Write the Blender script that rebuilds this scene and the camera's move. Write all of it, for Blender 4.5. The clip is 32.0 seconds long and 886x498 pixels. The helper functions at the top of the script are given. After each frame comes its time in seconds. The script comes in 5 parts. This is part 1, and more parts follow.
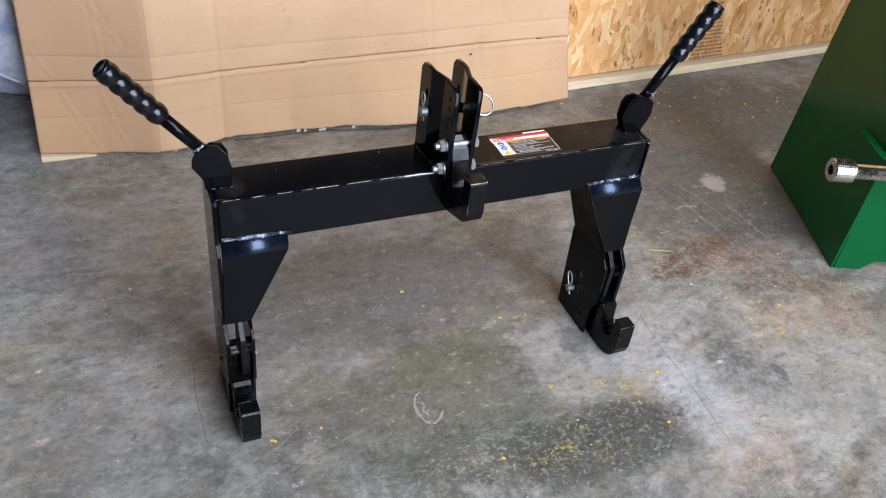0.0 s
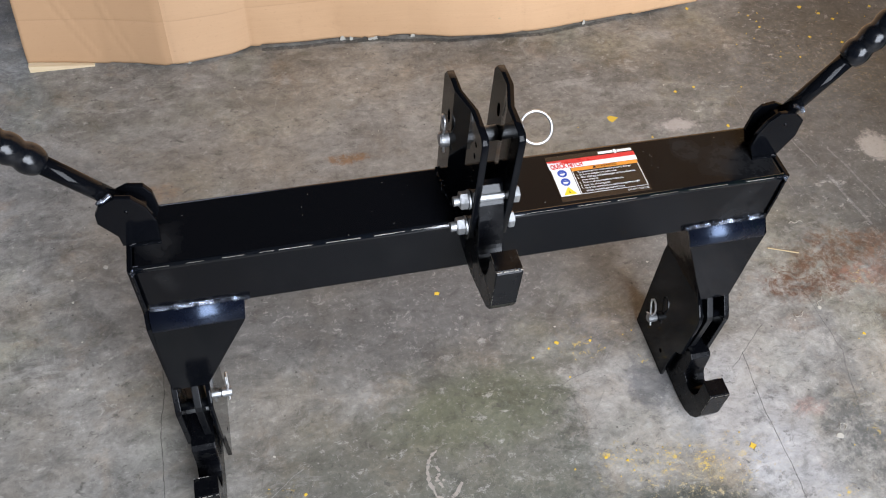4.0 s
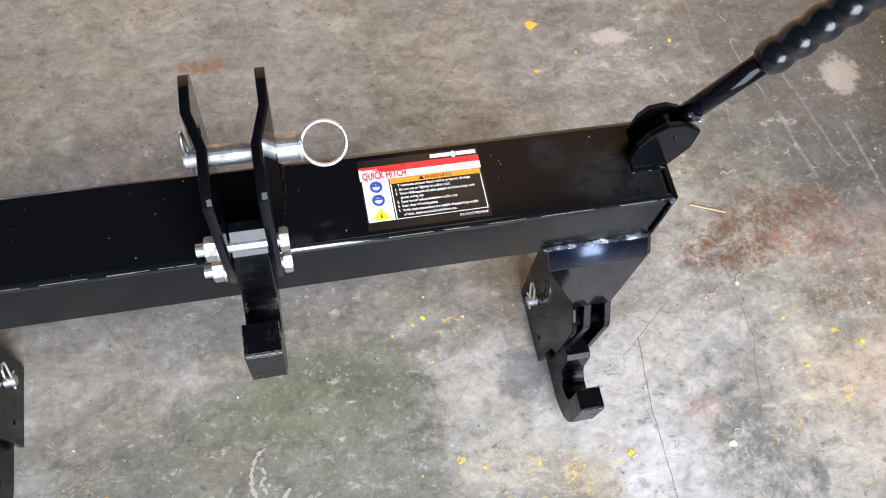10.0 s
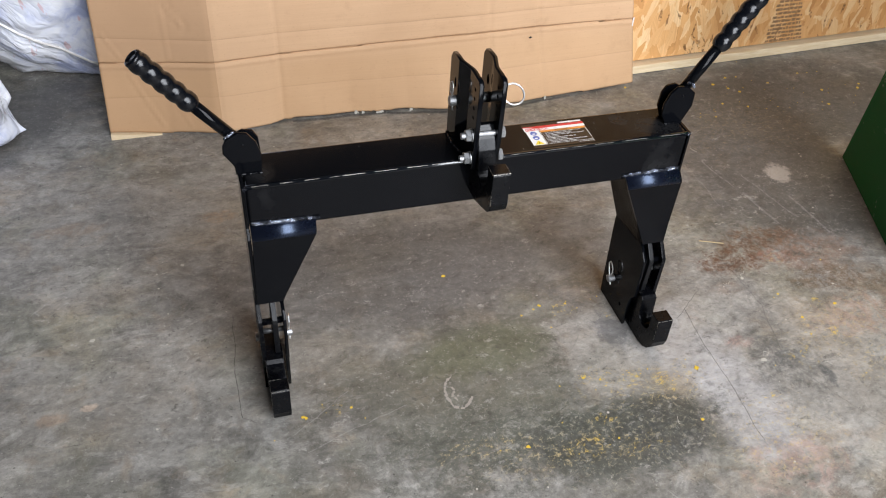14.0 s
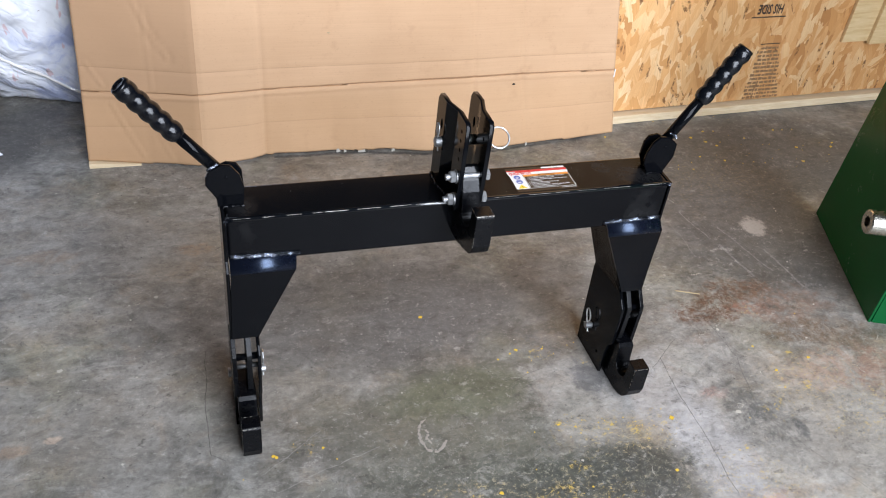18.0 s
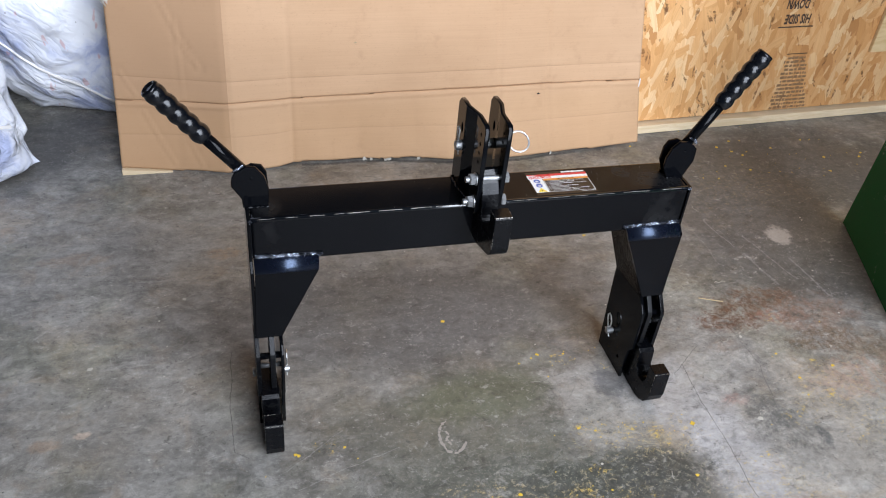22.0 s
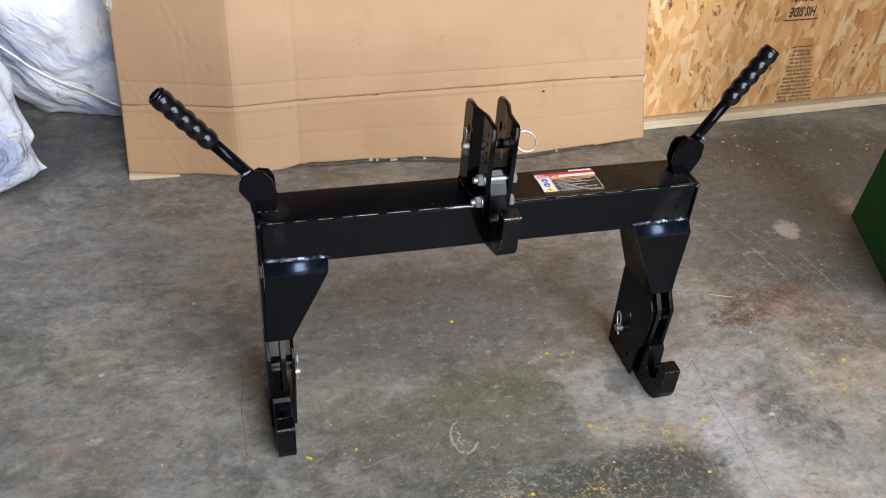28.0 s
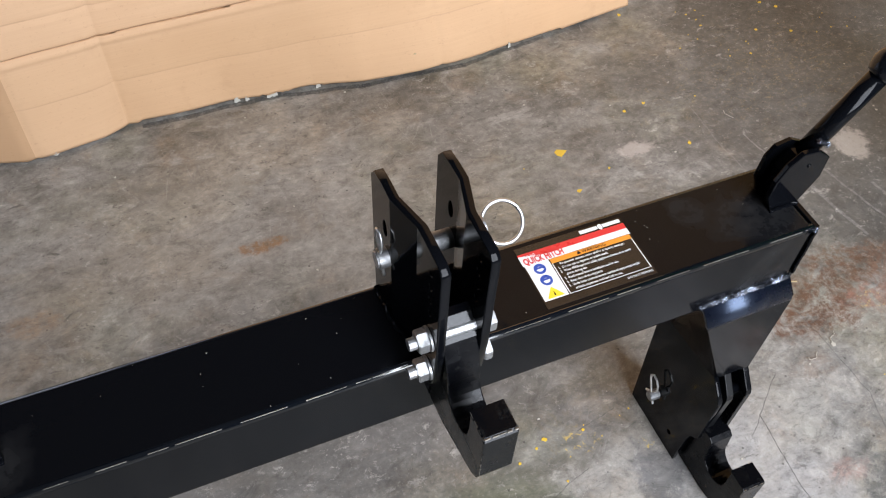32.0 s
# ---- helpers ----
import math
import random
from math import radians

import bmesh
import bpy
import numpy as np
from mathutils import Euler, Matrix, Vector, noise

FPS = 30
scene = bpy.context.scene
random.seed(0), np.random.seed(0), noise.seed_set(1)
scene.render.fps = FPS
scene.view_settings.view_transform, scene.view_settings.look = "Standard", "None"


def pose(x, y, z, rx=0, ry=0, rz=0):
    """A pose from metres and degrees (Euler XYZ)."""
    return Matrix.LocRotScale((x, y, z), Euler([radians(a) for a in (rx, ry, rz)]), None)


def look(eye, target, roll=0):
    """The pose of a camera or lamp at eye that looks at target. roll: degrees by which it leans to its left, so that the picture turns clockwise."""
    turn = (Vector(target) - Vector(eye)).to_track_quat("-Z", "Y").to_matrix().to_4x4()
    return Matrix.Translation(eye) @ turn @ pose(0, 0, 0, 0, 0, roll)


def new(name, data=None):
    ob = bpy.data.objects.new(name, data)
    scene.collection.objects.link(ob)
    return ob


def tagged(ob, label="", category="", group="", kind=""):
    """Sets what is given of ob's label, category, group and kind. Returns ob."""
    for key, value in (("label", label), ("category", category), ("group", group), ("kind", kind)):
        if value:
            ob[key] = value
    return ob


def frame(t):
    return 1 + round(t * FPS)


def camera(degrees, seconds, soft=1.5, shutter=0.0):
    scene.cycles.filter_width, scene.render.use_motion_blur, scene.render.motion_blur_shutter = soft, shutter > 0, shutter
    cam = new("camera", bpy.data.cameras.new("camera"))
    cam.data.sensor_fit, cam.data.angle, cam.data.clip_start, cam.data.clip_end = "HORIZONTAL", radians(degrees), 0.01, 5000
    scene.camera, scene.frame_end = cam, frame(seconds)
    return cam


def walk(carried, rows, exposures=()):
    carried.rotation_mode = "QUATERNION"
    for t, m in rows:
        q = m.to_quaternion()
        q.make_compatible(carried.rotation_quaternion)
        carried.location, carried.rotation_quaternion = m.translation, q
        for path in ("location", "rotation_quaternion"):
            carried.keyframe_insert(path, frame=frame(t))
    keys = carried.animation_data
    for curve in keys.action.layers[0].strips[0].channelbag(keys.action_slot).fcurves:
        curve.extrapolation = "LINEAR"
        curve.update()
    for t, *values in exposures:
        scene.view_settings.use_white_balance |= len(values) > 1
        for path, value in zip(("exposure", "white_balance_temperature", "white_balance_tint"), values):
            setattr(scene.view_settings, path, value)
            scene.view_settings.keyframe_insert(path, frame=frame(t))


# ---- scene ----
cam = camera(55.0, 32.0, soft=1.1)
PATH = [
    (0, (-0.511, -1.028, 1.194), (0.186, 0.374, -0.05), 7.2),
    (0.5, (-0.446, -0.903, 1.201), (0.2, 0.474, -0.098), 7.1),
    (1, (-0.401, -0.833, 1.187), (0.18, 0.529, -0.158), 6.0),
    (1.5, (-0.412, -0.831, 1.193), (0.161, 0.521, -0.164), 5.3),
    (2, (-0.428, -0.836, 1.215), (0.148, 0.529, -0.129), 6.5),
    (2.5, (-0.366, -0.776, 1.201), (0.174, 0.577, -0.169), 6.9),
    (4.5, (-0.188, -0.529, 1.169), (0.141, 0.576, -0.464), 5.8),
    (5, (-0.121, -0.504, 1.162), (0.165, 0.579, -0.495), 6.4),
    (5.5, (-0.014, -0.435, 1.144), (0.176, 0.617, -0.546), 5.1),
    (6, (0.001, -0.413, 1.133), (0.144, 0.586, -0.594), 3.3),
    (6.5, (-0.004, -0.402, 1.133), (0.146, 0.554, -0.617), 4.0),
    (7, (0.016, -0.372, 1.124), (0.166, 0.556, -0.642), 4.0),
    (7.5, (0.02, -0.292, 1.099), (0.193, 0.58, -0.693), 4.7),
    (8, (0.015, -0.218, 1.097), (0.252, 0.588, -0.717), 7.8),
    (8.5, (0.024, -0.193, 1.089), (0.328, 0.551, -0.742), 11.6),
    (9, (0.031, -0.212, 1.102), (0.346, 0.502, -0.74), 12.2),
    (9.5, (0.026, -0.229, 1.102), (0.356, 0.489, -0.735), 13.3),
    (10, (0.035, -0.303, 1.112), (0.364, 0.476, -0.7), 12.9),
    (10.5, (0.04, -0.38, 1.114), (0.345, 0.496, -0.657), 10.5),
    (11, (-0.031, -0.483, 1.154), (0.307, 0.524, -0.541), 8.2),
    (11.5, (-0.142, -0.615, 1.159), (0.291, 0.449, -0.479), 8.4),
    (12, (-0.18, -0.716, 1.175), (0.301, 0.431, -0.391), 9.0),
    (12.5, (-0.159, -0.8, 1.162), (0.246, 0.473, -0.327), 6.8),
    (13, (-0.257, -0.913, 1.188), (0.097, 0.402, -0.277), 3.1),
    (13.5, (-0.388, -1.023, 1.203), (0.032, 0.364, -0.176), 2.0),
    (14, (-0.41, -1.058, 1.225), (0.073, 0.379, -0.079), 3.9),
    (14.5, (-0.402, -1.055, 1.219), (0.159, 0.396, -0.039), 5.6),
    (16.5, (-0.418, -1.038, 1.217), (0.154, 0.443, 0.001), 6.4),
    (17, (-0.425, -1.035, 1.215), (0.134, 0.445, -0.009), 6.5),
    (17.5, (-0.422, -1.041, 1.212), (0.13, 0.437, -0.016), 6.7),
    (18, (-0.422, -1.053, 1.217), (0.135, 0.43, -0.004), 7.2),
    (18.5, (-0.425, -1.061, 1.222), (0.132, 0.43, 0.012), 7.1),
    (19, (-0.416, -1.066, 1.228), (0.141, 0.427, 0.019), 6.5),
    (19.5, (-0.409, -1.074, 1.214), (0.138, 0.422, 0.006), 6.9),
    (20, (-0.406, -1.082, 1.219), (0.12, 0.422, 0.01), 6.7),
    (20.5, (-0.411, -1.085, 1.214), (0.101, 0.433, 0.017), 6.2),
    (21, (-0.41, -1.089, 1.217), (0.089, 0.434, 0.022), 5.7),
    (21.5, (-0.41, -1.089, 1.218), (0.086, 0.436, 0.022), 5.6),
    (22, (-0.413, -1.087, 1.214), (0.078, 0.437, 0.015), 5.9),
    (22.5, (-0.415, -1.087, 1.217), (0.07, 0.443, 0.024), 5.6),
    (23, (-0.42, -1.081, 1.225), (0.048, 0.458, 0.036), 5.3),
    (23.5, (-0.423, -1.081, 1.216), (0.033, 0.469, 0.037), 5.3),
    (24, (-0.421, -1.083, 1.223), (0.044, 0.469, 0.049), 5.4),
    (24.5, (-0.429, -1.084, 1.222), (0.025, 0.476, 0.056), 5.0),
    (26.5, (-0.418, -1.089, 1.219), (0.027, 0.466, 0.044), 4.1),
    (27, (-0.414, -1.092, 1.219), (0.046, 0.453, 0.036), 4.4),
    (27.5, (-0.415, -1.088, 1.214), (0.058, 0.445, 0.021), 4.7),
    (28, (-0.417, -1.082, 1.219), (0.06, 0.441, 0.014), 4.7),
    (28.5, (-0.419, -1.076, 1.213), (0.064, 0.444, 0.005), 4.7),
    (29, (-0.423, -1.07, 1.213), (0.069, 0.446, 0.005), 4.8),
    (29.5, (-0.427, -1.07, 1.212), (0.062, 0.447, 0.004), 4.9),
    (30, (-0.433, -1.069, 1.212), (0.053, 0.444, -0.004), 5.2),
    (30.5, (-0.406, -0.936, 1.174), (0.038, 0.551, -0.088), 5.0),
    (31, (-0.301, -0.738, 1.177), (0.031, 0.719, -0.153), 1.0),
    (31.5, (-0.229, -0.59, 1.143), (0.173, 0.759, -0.278), 1.0),
    (32, (-0.165, -0.334, 1.048), (0.359, 0.801, -0.513), 2.9),
]
walk(cam, [(t, look(eye, target, roll)) for t, eye, target, roll in PATH], [
    (0, -0.43, 6230, 10), (2, -0.36, 6550, 10), (5, -0.2, 6450, 10), (6, 0.03, 6450, 10), (9.5, 0.2, 6480, 10), (11, 0.1, 6550, 10), (12, 0.0, 6850, 10), (13, -0.02, 6800, 10), (14, -0.51, 6850, 10),
    (16.5, -0.44, 6500, 10), (19, -0.43, 6420, 10), (21, -0.55, 6380, 10), (22, -0.58, 6350, 10), (23, -0.85, 6250, 10), (24, -0.73, 6800, 10), (26.5, -0.70, 6760, 10), (28, -0.67, 6760, 10),
    (30, -0.61, 6750, 10), (31, -0.60, 6800, 10), (32, -0.24, 6600, 10)])

# ---------------------------------------------------------------- light
world = bpy.data.worlds.new("world")
scene.world = world
world.use_nodes = True
wn = world.node_tree.nodes
sky = wn.new("ShaderNodeTexSky")
sky.sky_type = "NISHITA"
sky.sun_disc = False
sky.sun_elevation = radians(48)
sky.sun_rotation = radians(150)
wn["Background"].inputs["Strength"].default_value = 0.12
world.node_tree.links.new(sky.outputs["Color"], wn["Background"].inputs["Color"])


def area_lamp(name, eye, target, sx, sy, power, colour):
    data = bpy.data.lights.new(name, "AREA")
    data.shape, data.size, data.size_y = "RECTANGLE", sx, sy
    data.energy, data.color = power, colour
    ob = new(name, data)
    ob.matrix_world = look(eye, target)
    return ob


# daylight that comes in through the tall bay door behind the camera
area_lamp("bay_daylight", (0.62, -2.44, 2.15), (0.62, 0.0, 1.35), 1.9, 3.2, 375, (0.875, 0.94, 1.06))

# ---------------------------------------------------------------- materials


class Mat:
    """A small wrapper round a node material."""

    def __init__(self, name, colour=(0.5, 0.5, 0.5), rough=0.5, metal=0.0, spec=0.5):
        self.m = bpy.data.materials.new(name)
        self.m.use_nodes = True
        self.t = self.m.node_tree
        self.b = self.t.nodes["Principled BSDF"]
        self.b.inputs["Base Color"].default_value = (*colour, 1)
        self.b.inputs["Roughness"].default_value = rough
        self.b.inputs["Metallic"].default_value = metal
        self.b.inputs["Specular IOR Level"].default_value = spec
        self.pos = None

    def node(self, kind, **inputs):
        n = self.t.nodes.new(kind)
        for k, v in inputs.items():
            n.inputs[k.replace("_", " ")].default_value = v
        return n

    def link(self, a, b):
        self.t.links.new(a, b)

    def where(self):
        if self.pos is None:
            self.pos = self.t.nodes.new("ShaderNodeNewGeometry").outputs["Position"]
        return self.pos

    def scaled(self, sx, sy, sz, offset=(0, 0, 0), turn=0.0):
        n = self.t.nodes.new("ShaderNodeMapping")
        n.inputs["Scale"].default_value = (sx, sy, sz)
        n.inputs["Location"].default_value = offset
        n.inputs["Rotation"].default_value = (0, 0, turn)
        self.link(self.where(), n.inputs["Vector"])
        return n.outputs["Vector"]

    def scaled_first(self, sx, sy, turn, seed):
        """Coordinates stretched along a direction on the ground."""
        n = self.t.nodes.new("ShaderNodeMapping")
        n.vector_type = "TEXTURE"
        n.inputs["Location"].default_value = (seed, seed * 0.7, 0)
        n.inputs["Rotation"].default_value = (0, 0, turn)
        n.inputs["Scale"].default_value = (1 / sx, 1 / sy, 1)
        self.link(self.where(), n.inputs["Vector"])
        return n.outputs["Vector"]

    def noise(self, scale, detail=4.0, rough=0.55, vector=None, distort=0.0):
        n = self.node("ShaderNodeTexNoise", Scale=scale, Detail=detail, Roughness=rough, Distortion=distort)
        self.link(vector if vector is not None else self.where(), n.inputs["Vector"])
        return n.outputs["Fac"]

    def voronoi(self, scale, vector=None, feature="F1"):
        n = self.node("ShaderNodeTexVoronoi", Scale=scale)
        n.feature = feature
        self.link(vector if vector is not None else self.where(), n.inputs["Vector"])
        return n

    def ramp(self, fac, stops):
        if len(stops) == 2 and not isinstance(stops[0][1], tuple):
            n = self.t.nodes.new("ShaderNodeMapRange")
            for i, v in zip((1, 2, 3, 4), (stops[0][0], stops[1][0], stops[0][1], stops[1][1])):
                n.inputs[i].default_value = v
            self.link(fac, n.inputs[0])
            return n.outputs[0]
        n = self.t.nodes.new("ShaderNodeValToRGB")
        el = n.color_ramp.elements
        while len(el) < len(stops):
            el.new(0.5)
        for e, (p, c) in zip(el, stops):
            e.position = p
            e.color = (*c, 1) if isinstance(c, tuple) else (c, c, c, 1)
        self.link(fac, n.inputs["Fac"])
        return n.outputs["Color"]

    def mix(self, fac, a, b, mode="MIX"):
        n = self.t.nodes.new("ShaderNodeMix")
        n.data_type, n.blend_type = "RGBA", mode
        for v, s in ((fac, n.inputs[0]), (a, n.inputs[6]), (b, n.inputs[7])):
            if isinstance(v, (int, float)):
                s.default_value = v if s == n.inputs[0] else (v, v, v, 1)
            elif isinstance(v, tuple):
                s.default_value = (*v, 1)
            else:
                self.link(v, s)
        return n.outputs[2]

    def math(self, op, a, b=0.0, c=0.0):
        n = self.t.nodes.new("ShaderNodeMath")
        n.operation = op
        for v, s in zip((a, b, c), n.inputs):
            if isinstance(v, (int, float)):
                s.default_value = v
            else:
                self.link(v, s)
        return n.outputs[0]

    def fade(self, fac, a, b):
        n = self.t.nodes.new("ShaderNodeMix")
        for v, i in ((fac, 0), (a, 2), (b, 3)):
            self.link(v, n.inputs[i])
        return n.outputs[0]

    def spot(self, x, y, rx, ry, wobble, power=1.0, most=1.0):
        """A mask that is full at (x, y) on the ground and fades to 0 at the radii, with a ragged rim."""
        v = self.t.nodes.new("ShaderNodeVectorMath")
        v.operation = "MULTIPLY_ADD"
        v.inputs[1].default_value = (1 / rx, 1 / ry, 0)
        v.inputs[2].default_value = (-x / rx, -y / ry, 0)
        self.link(self.where(), v.inputs[0])
        n = self.t.nodes.new("ShaderNodeVectorMath")
        n.operation = "LENGTH"
        self.link(v.outputs[0], n.inputs[0])
        d = self.math("ADD", n.outputs["Value"], wobble)
        return self.ramp(d, [(1 - 1 / power, most), (1.0, 0.0)])

    def line(self, x0, y0, x1, y1, width, wobble):
        """A mask for a thin straight scratch or crack on the ground."""
        length = math.hypot(x1 - x0, y1 - y0)
        dx, dy = (x1 - x0) / length, (y1 - y0) / length

        def dot(u, v):
            n = self.t.nodes.new("ShaderNodeVectorMath")
            n.operation = "DOT_PRODUCT"
            n.inputs[1].default_value = (u, v, 0)
            self.link(self.where(), n.inputs[0])
            return self.math("SUBTRACT", n.outputs["Value"], u * (x0 + x1) / 2 + v * (y0 + y1) / 2)
        across = self.math("ABSOLUTE", self.math("ADD", dot(-dy, dx), wobble))
        along = self.math("LESS_THAN", self.math("ABSOLUTE", dot(dx, dy)), length / 2)
        return self.math("MULTIPLY", self.math("LESS_THAN", across, width), along)

    def bump(self, height, strength=0.3, distance=0.002):
        n = self.node("ShaderNodeBump", Strength=strength, Distance=distance)
        self.link(height, n.inputs["Height"])
        self.link(n.outputs["Normal"], self.b.inputs["Normal"])
        return self

    def colour(self, c):
        self.link(c, self.b.inputs["Base Color"])
        return self

    def rough(self, r):
        self.link(r, self.b.inputs["Roughness"])
        return self


def painted(name, colour, rough=0.25, dust=0.5, spec=0.5):
    """Glossy paint with slight orange peel, dust and faint scuffs."""
    k = Mat(name, colour, rough, 0.0, spec)
    big = k.noise(9, 5, 0.6)
    fine = k.noise(160, 3, 0.6)
    dusty = tuple(min(1, c * 1.1 + 0.0012) for c in colour)
    k.colour(k.mix(k.ramp(big, [(0.45, 0.0), (0.75, dust)]), colour, dusty))
    k.rough(k.ramp(k.mix(0.35, big, fine), [(0.3, rough * 0.8), (0.7, min(1, rough * 1.35))]))
    k.bump(k.mix(0.7, k.noise(420, 2), k.noise(30, 2)), 0.05, 0.0006)
    return k.m


BLACK = painted("black_paint", (0.0022, 0.0025, 0.0034), 0.09, 0.4, 0.11)
# lip paint: raised, blue-tinted specular stands in for the sky's reflection
BLACK_GLOSS = painted("black_paint_blue_sheen", (0.0026, 0.0036, 0.008), 0.27, 0.3, 0.62)
BLACK_GLOSS.node_tree.nodes["Principled BSDF"].inputs["Specular Tint"].default_value = (0.55, 0.70, 1.0, 1)
EDGE_GLOSS = painted("black_paint_edge", (0.003, 0.004, 0.006), 0.12, 0.3, 0.95)
BLACK_DULL = painted("black_paint_worn", (0.004, 0.0043, 0.005), 0.3, 0.5, 0.2)


def worn_edge_paint(name, gloss):
    k = Mat(name, (0.004, 0.004, 0.005), 0.3, 0.0, gloss)
    s = k.noise(55, 8, 0.75, k.scaled(1, 1, 2.2))
    mask = k.ramp(s, [(0.56, 0.0), (0.62, 0.5), (0.72, 0.9)])
    k.colour(k.mix(mask, (0.0020, 0.0022, 0.003), (0.016, 0.0165, 0.016)))
    k.rough(k.ramp(k.noise(40, 5), [(0.3, 0.14), (0.7, 0.34)]))
    k.bump(s, 0.12, 0.001)
    return k.m


BLACK_WORN = worn_edge_paint("black_paint_scuffed", 0.12)
HOOK_PAINT = worn_edge_paint("black_paint_scraped", 0.16)
CAP_PAINT = painted("black_paint_rubbed", (0.004, 0.0045, 0.005), 0.10, 0.3, 0.22)


def smeared_paint():
    """The beam's paint, with dull smears of dust by the lever and along the top."""
    k = Mat("black_paint_smeared", (0.0013, 0.0016, 0.0026), 0.09, 0.0, 0.11)
    wob = k.math("MULTIPLY", k.math("SUBTRACT", k.noise(30, 5, 0.6), 0.5), 2.4)
    m = k.spot(0.335, 0.035, 0.05, 0.045, wob, 2.5)
    m = k.math("MAXIMUM", m, k.spot(0.27, 0.06, 0.02, 0.02, wob, 2.5))
    m = k.math("MAXIMUM", m, k.spot(-0.345, 0.03, 0.03, 0.03, wob, 2.0))
    m = k.math("MULTIPLY", m, k.ramp(k.noise(60, 6, 0.7), [(0.35, 0.2), (0.6, 1.0)]))
    k.colour(k.mix(m, (0.0030, 0.0032, 0.0040), (0.014, 0.014, 0.0145)))
    k.rough(k.mix(m, k.ramp(k.noise(9, 5), [(0.3, 0.08), (0.7, 0.15)]), 0.42))
    k.bump(k.mix(0.7, k.noise(420, 2), k.noise(30, 2)), 0.05, 0.0006)
    return k.m


BEAM_PAINT = smeared_paint()


def rubber():
    k = Mat("black_rubber", (0.0026, 0.0032, 0.0048), 0.3, 0.0, 0.36)
    k.rough(k.ramp(k.noise(60, 5), [(0.3, 0.19), (0.7, 0.28)]))
    k.bump(k.noise(220, 3), 0.06, 0.001)
    return k.m


RUBBER = rubber()


def weld_metal():
    k = Mat("weld_bead_paint", (0.018, 0.022, 0.035), 0.24, 0.75, 0.9)
    k.bump(k.noise(230, 4, 0.7), 1.0, 0.004)
    k.colour(k.mix(k.ramp(k.noise(90, 4), [(0.46, 0.0), (0.60, 1.0)]), (0.02, 0.023, 0.032), (0.46, 0.50, 0.60)))
    return k.m


WELD = weld_metal()


def zinc(name, colour=(0.42, 0.425, 0.43), rough=0.44):
    k = Mat(name, colour, rough, 1.0)
    n = k.noise(90, 5, 0.65)
    k.colour(k.mix(k.ramp(n, [(0.35, 0.0), (0.7, 1.0)]), colour, tuple(c * 0.55 for c in colour)))
    k.rough(k.ramp(n, [(0.3, rough * 0.7), (0.7, rough * 1.7)]))
    k.bump(k.noise(260, 2), 0.1, 0.0006)
    return k.m


ZINC = zinc("zinc_plate")
ZINC_BRIGHT = zinc("bright_zinc_wire", (0.85, 0.85, 0.85), 0.35)
STEEL = zinc("turned_steel", (0.60, 0.57, 0.50), 0.22)
HOLE = Mat("dark_bore", (0.004, 0.004, 0.004), 0.8).m


def flat(name, colour, rough=0.35):
    k = Mat(name, colour, rough)
    k.rough(k.ramp(k.noise(40, 4), [(0.3, rough * 0.8), (0.7, rough * 1.3)]))
    return k.m


INK_BLACK = flat("label_black", (0.006, 0.006, 0.007), 0.22)
INK_WHITE = flat("label_white", (0.80, 0.80, 0.79), 0.3)
INK_RED = flat("label_red", (0.62, 0.028, 0.03), 0.3)
INK_ORANGE = flat("label_orange", (0.75, 0.27, 0.03), 0.3)
INK_BLUE = flat("label_blue", (0.02, 0.07, 0.35), 0.3)
INK_YELLOW = flat("label_yellow", (0.80, 0.60, 0.03), 0.3)
INK_STENCIL = flat("stencil_ink", (0.045, 0.028, 0.018), 0.8)
INK_FAINT = flat("stencil_ink_faint", (0.20, 0.115, 0.055), 0.8)


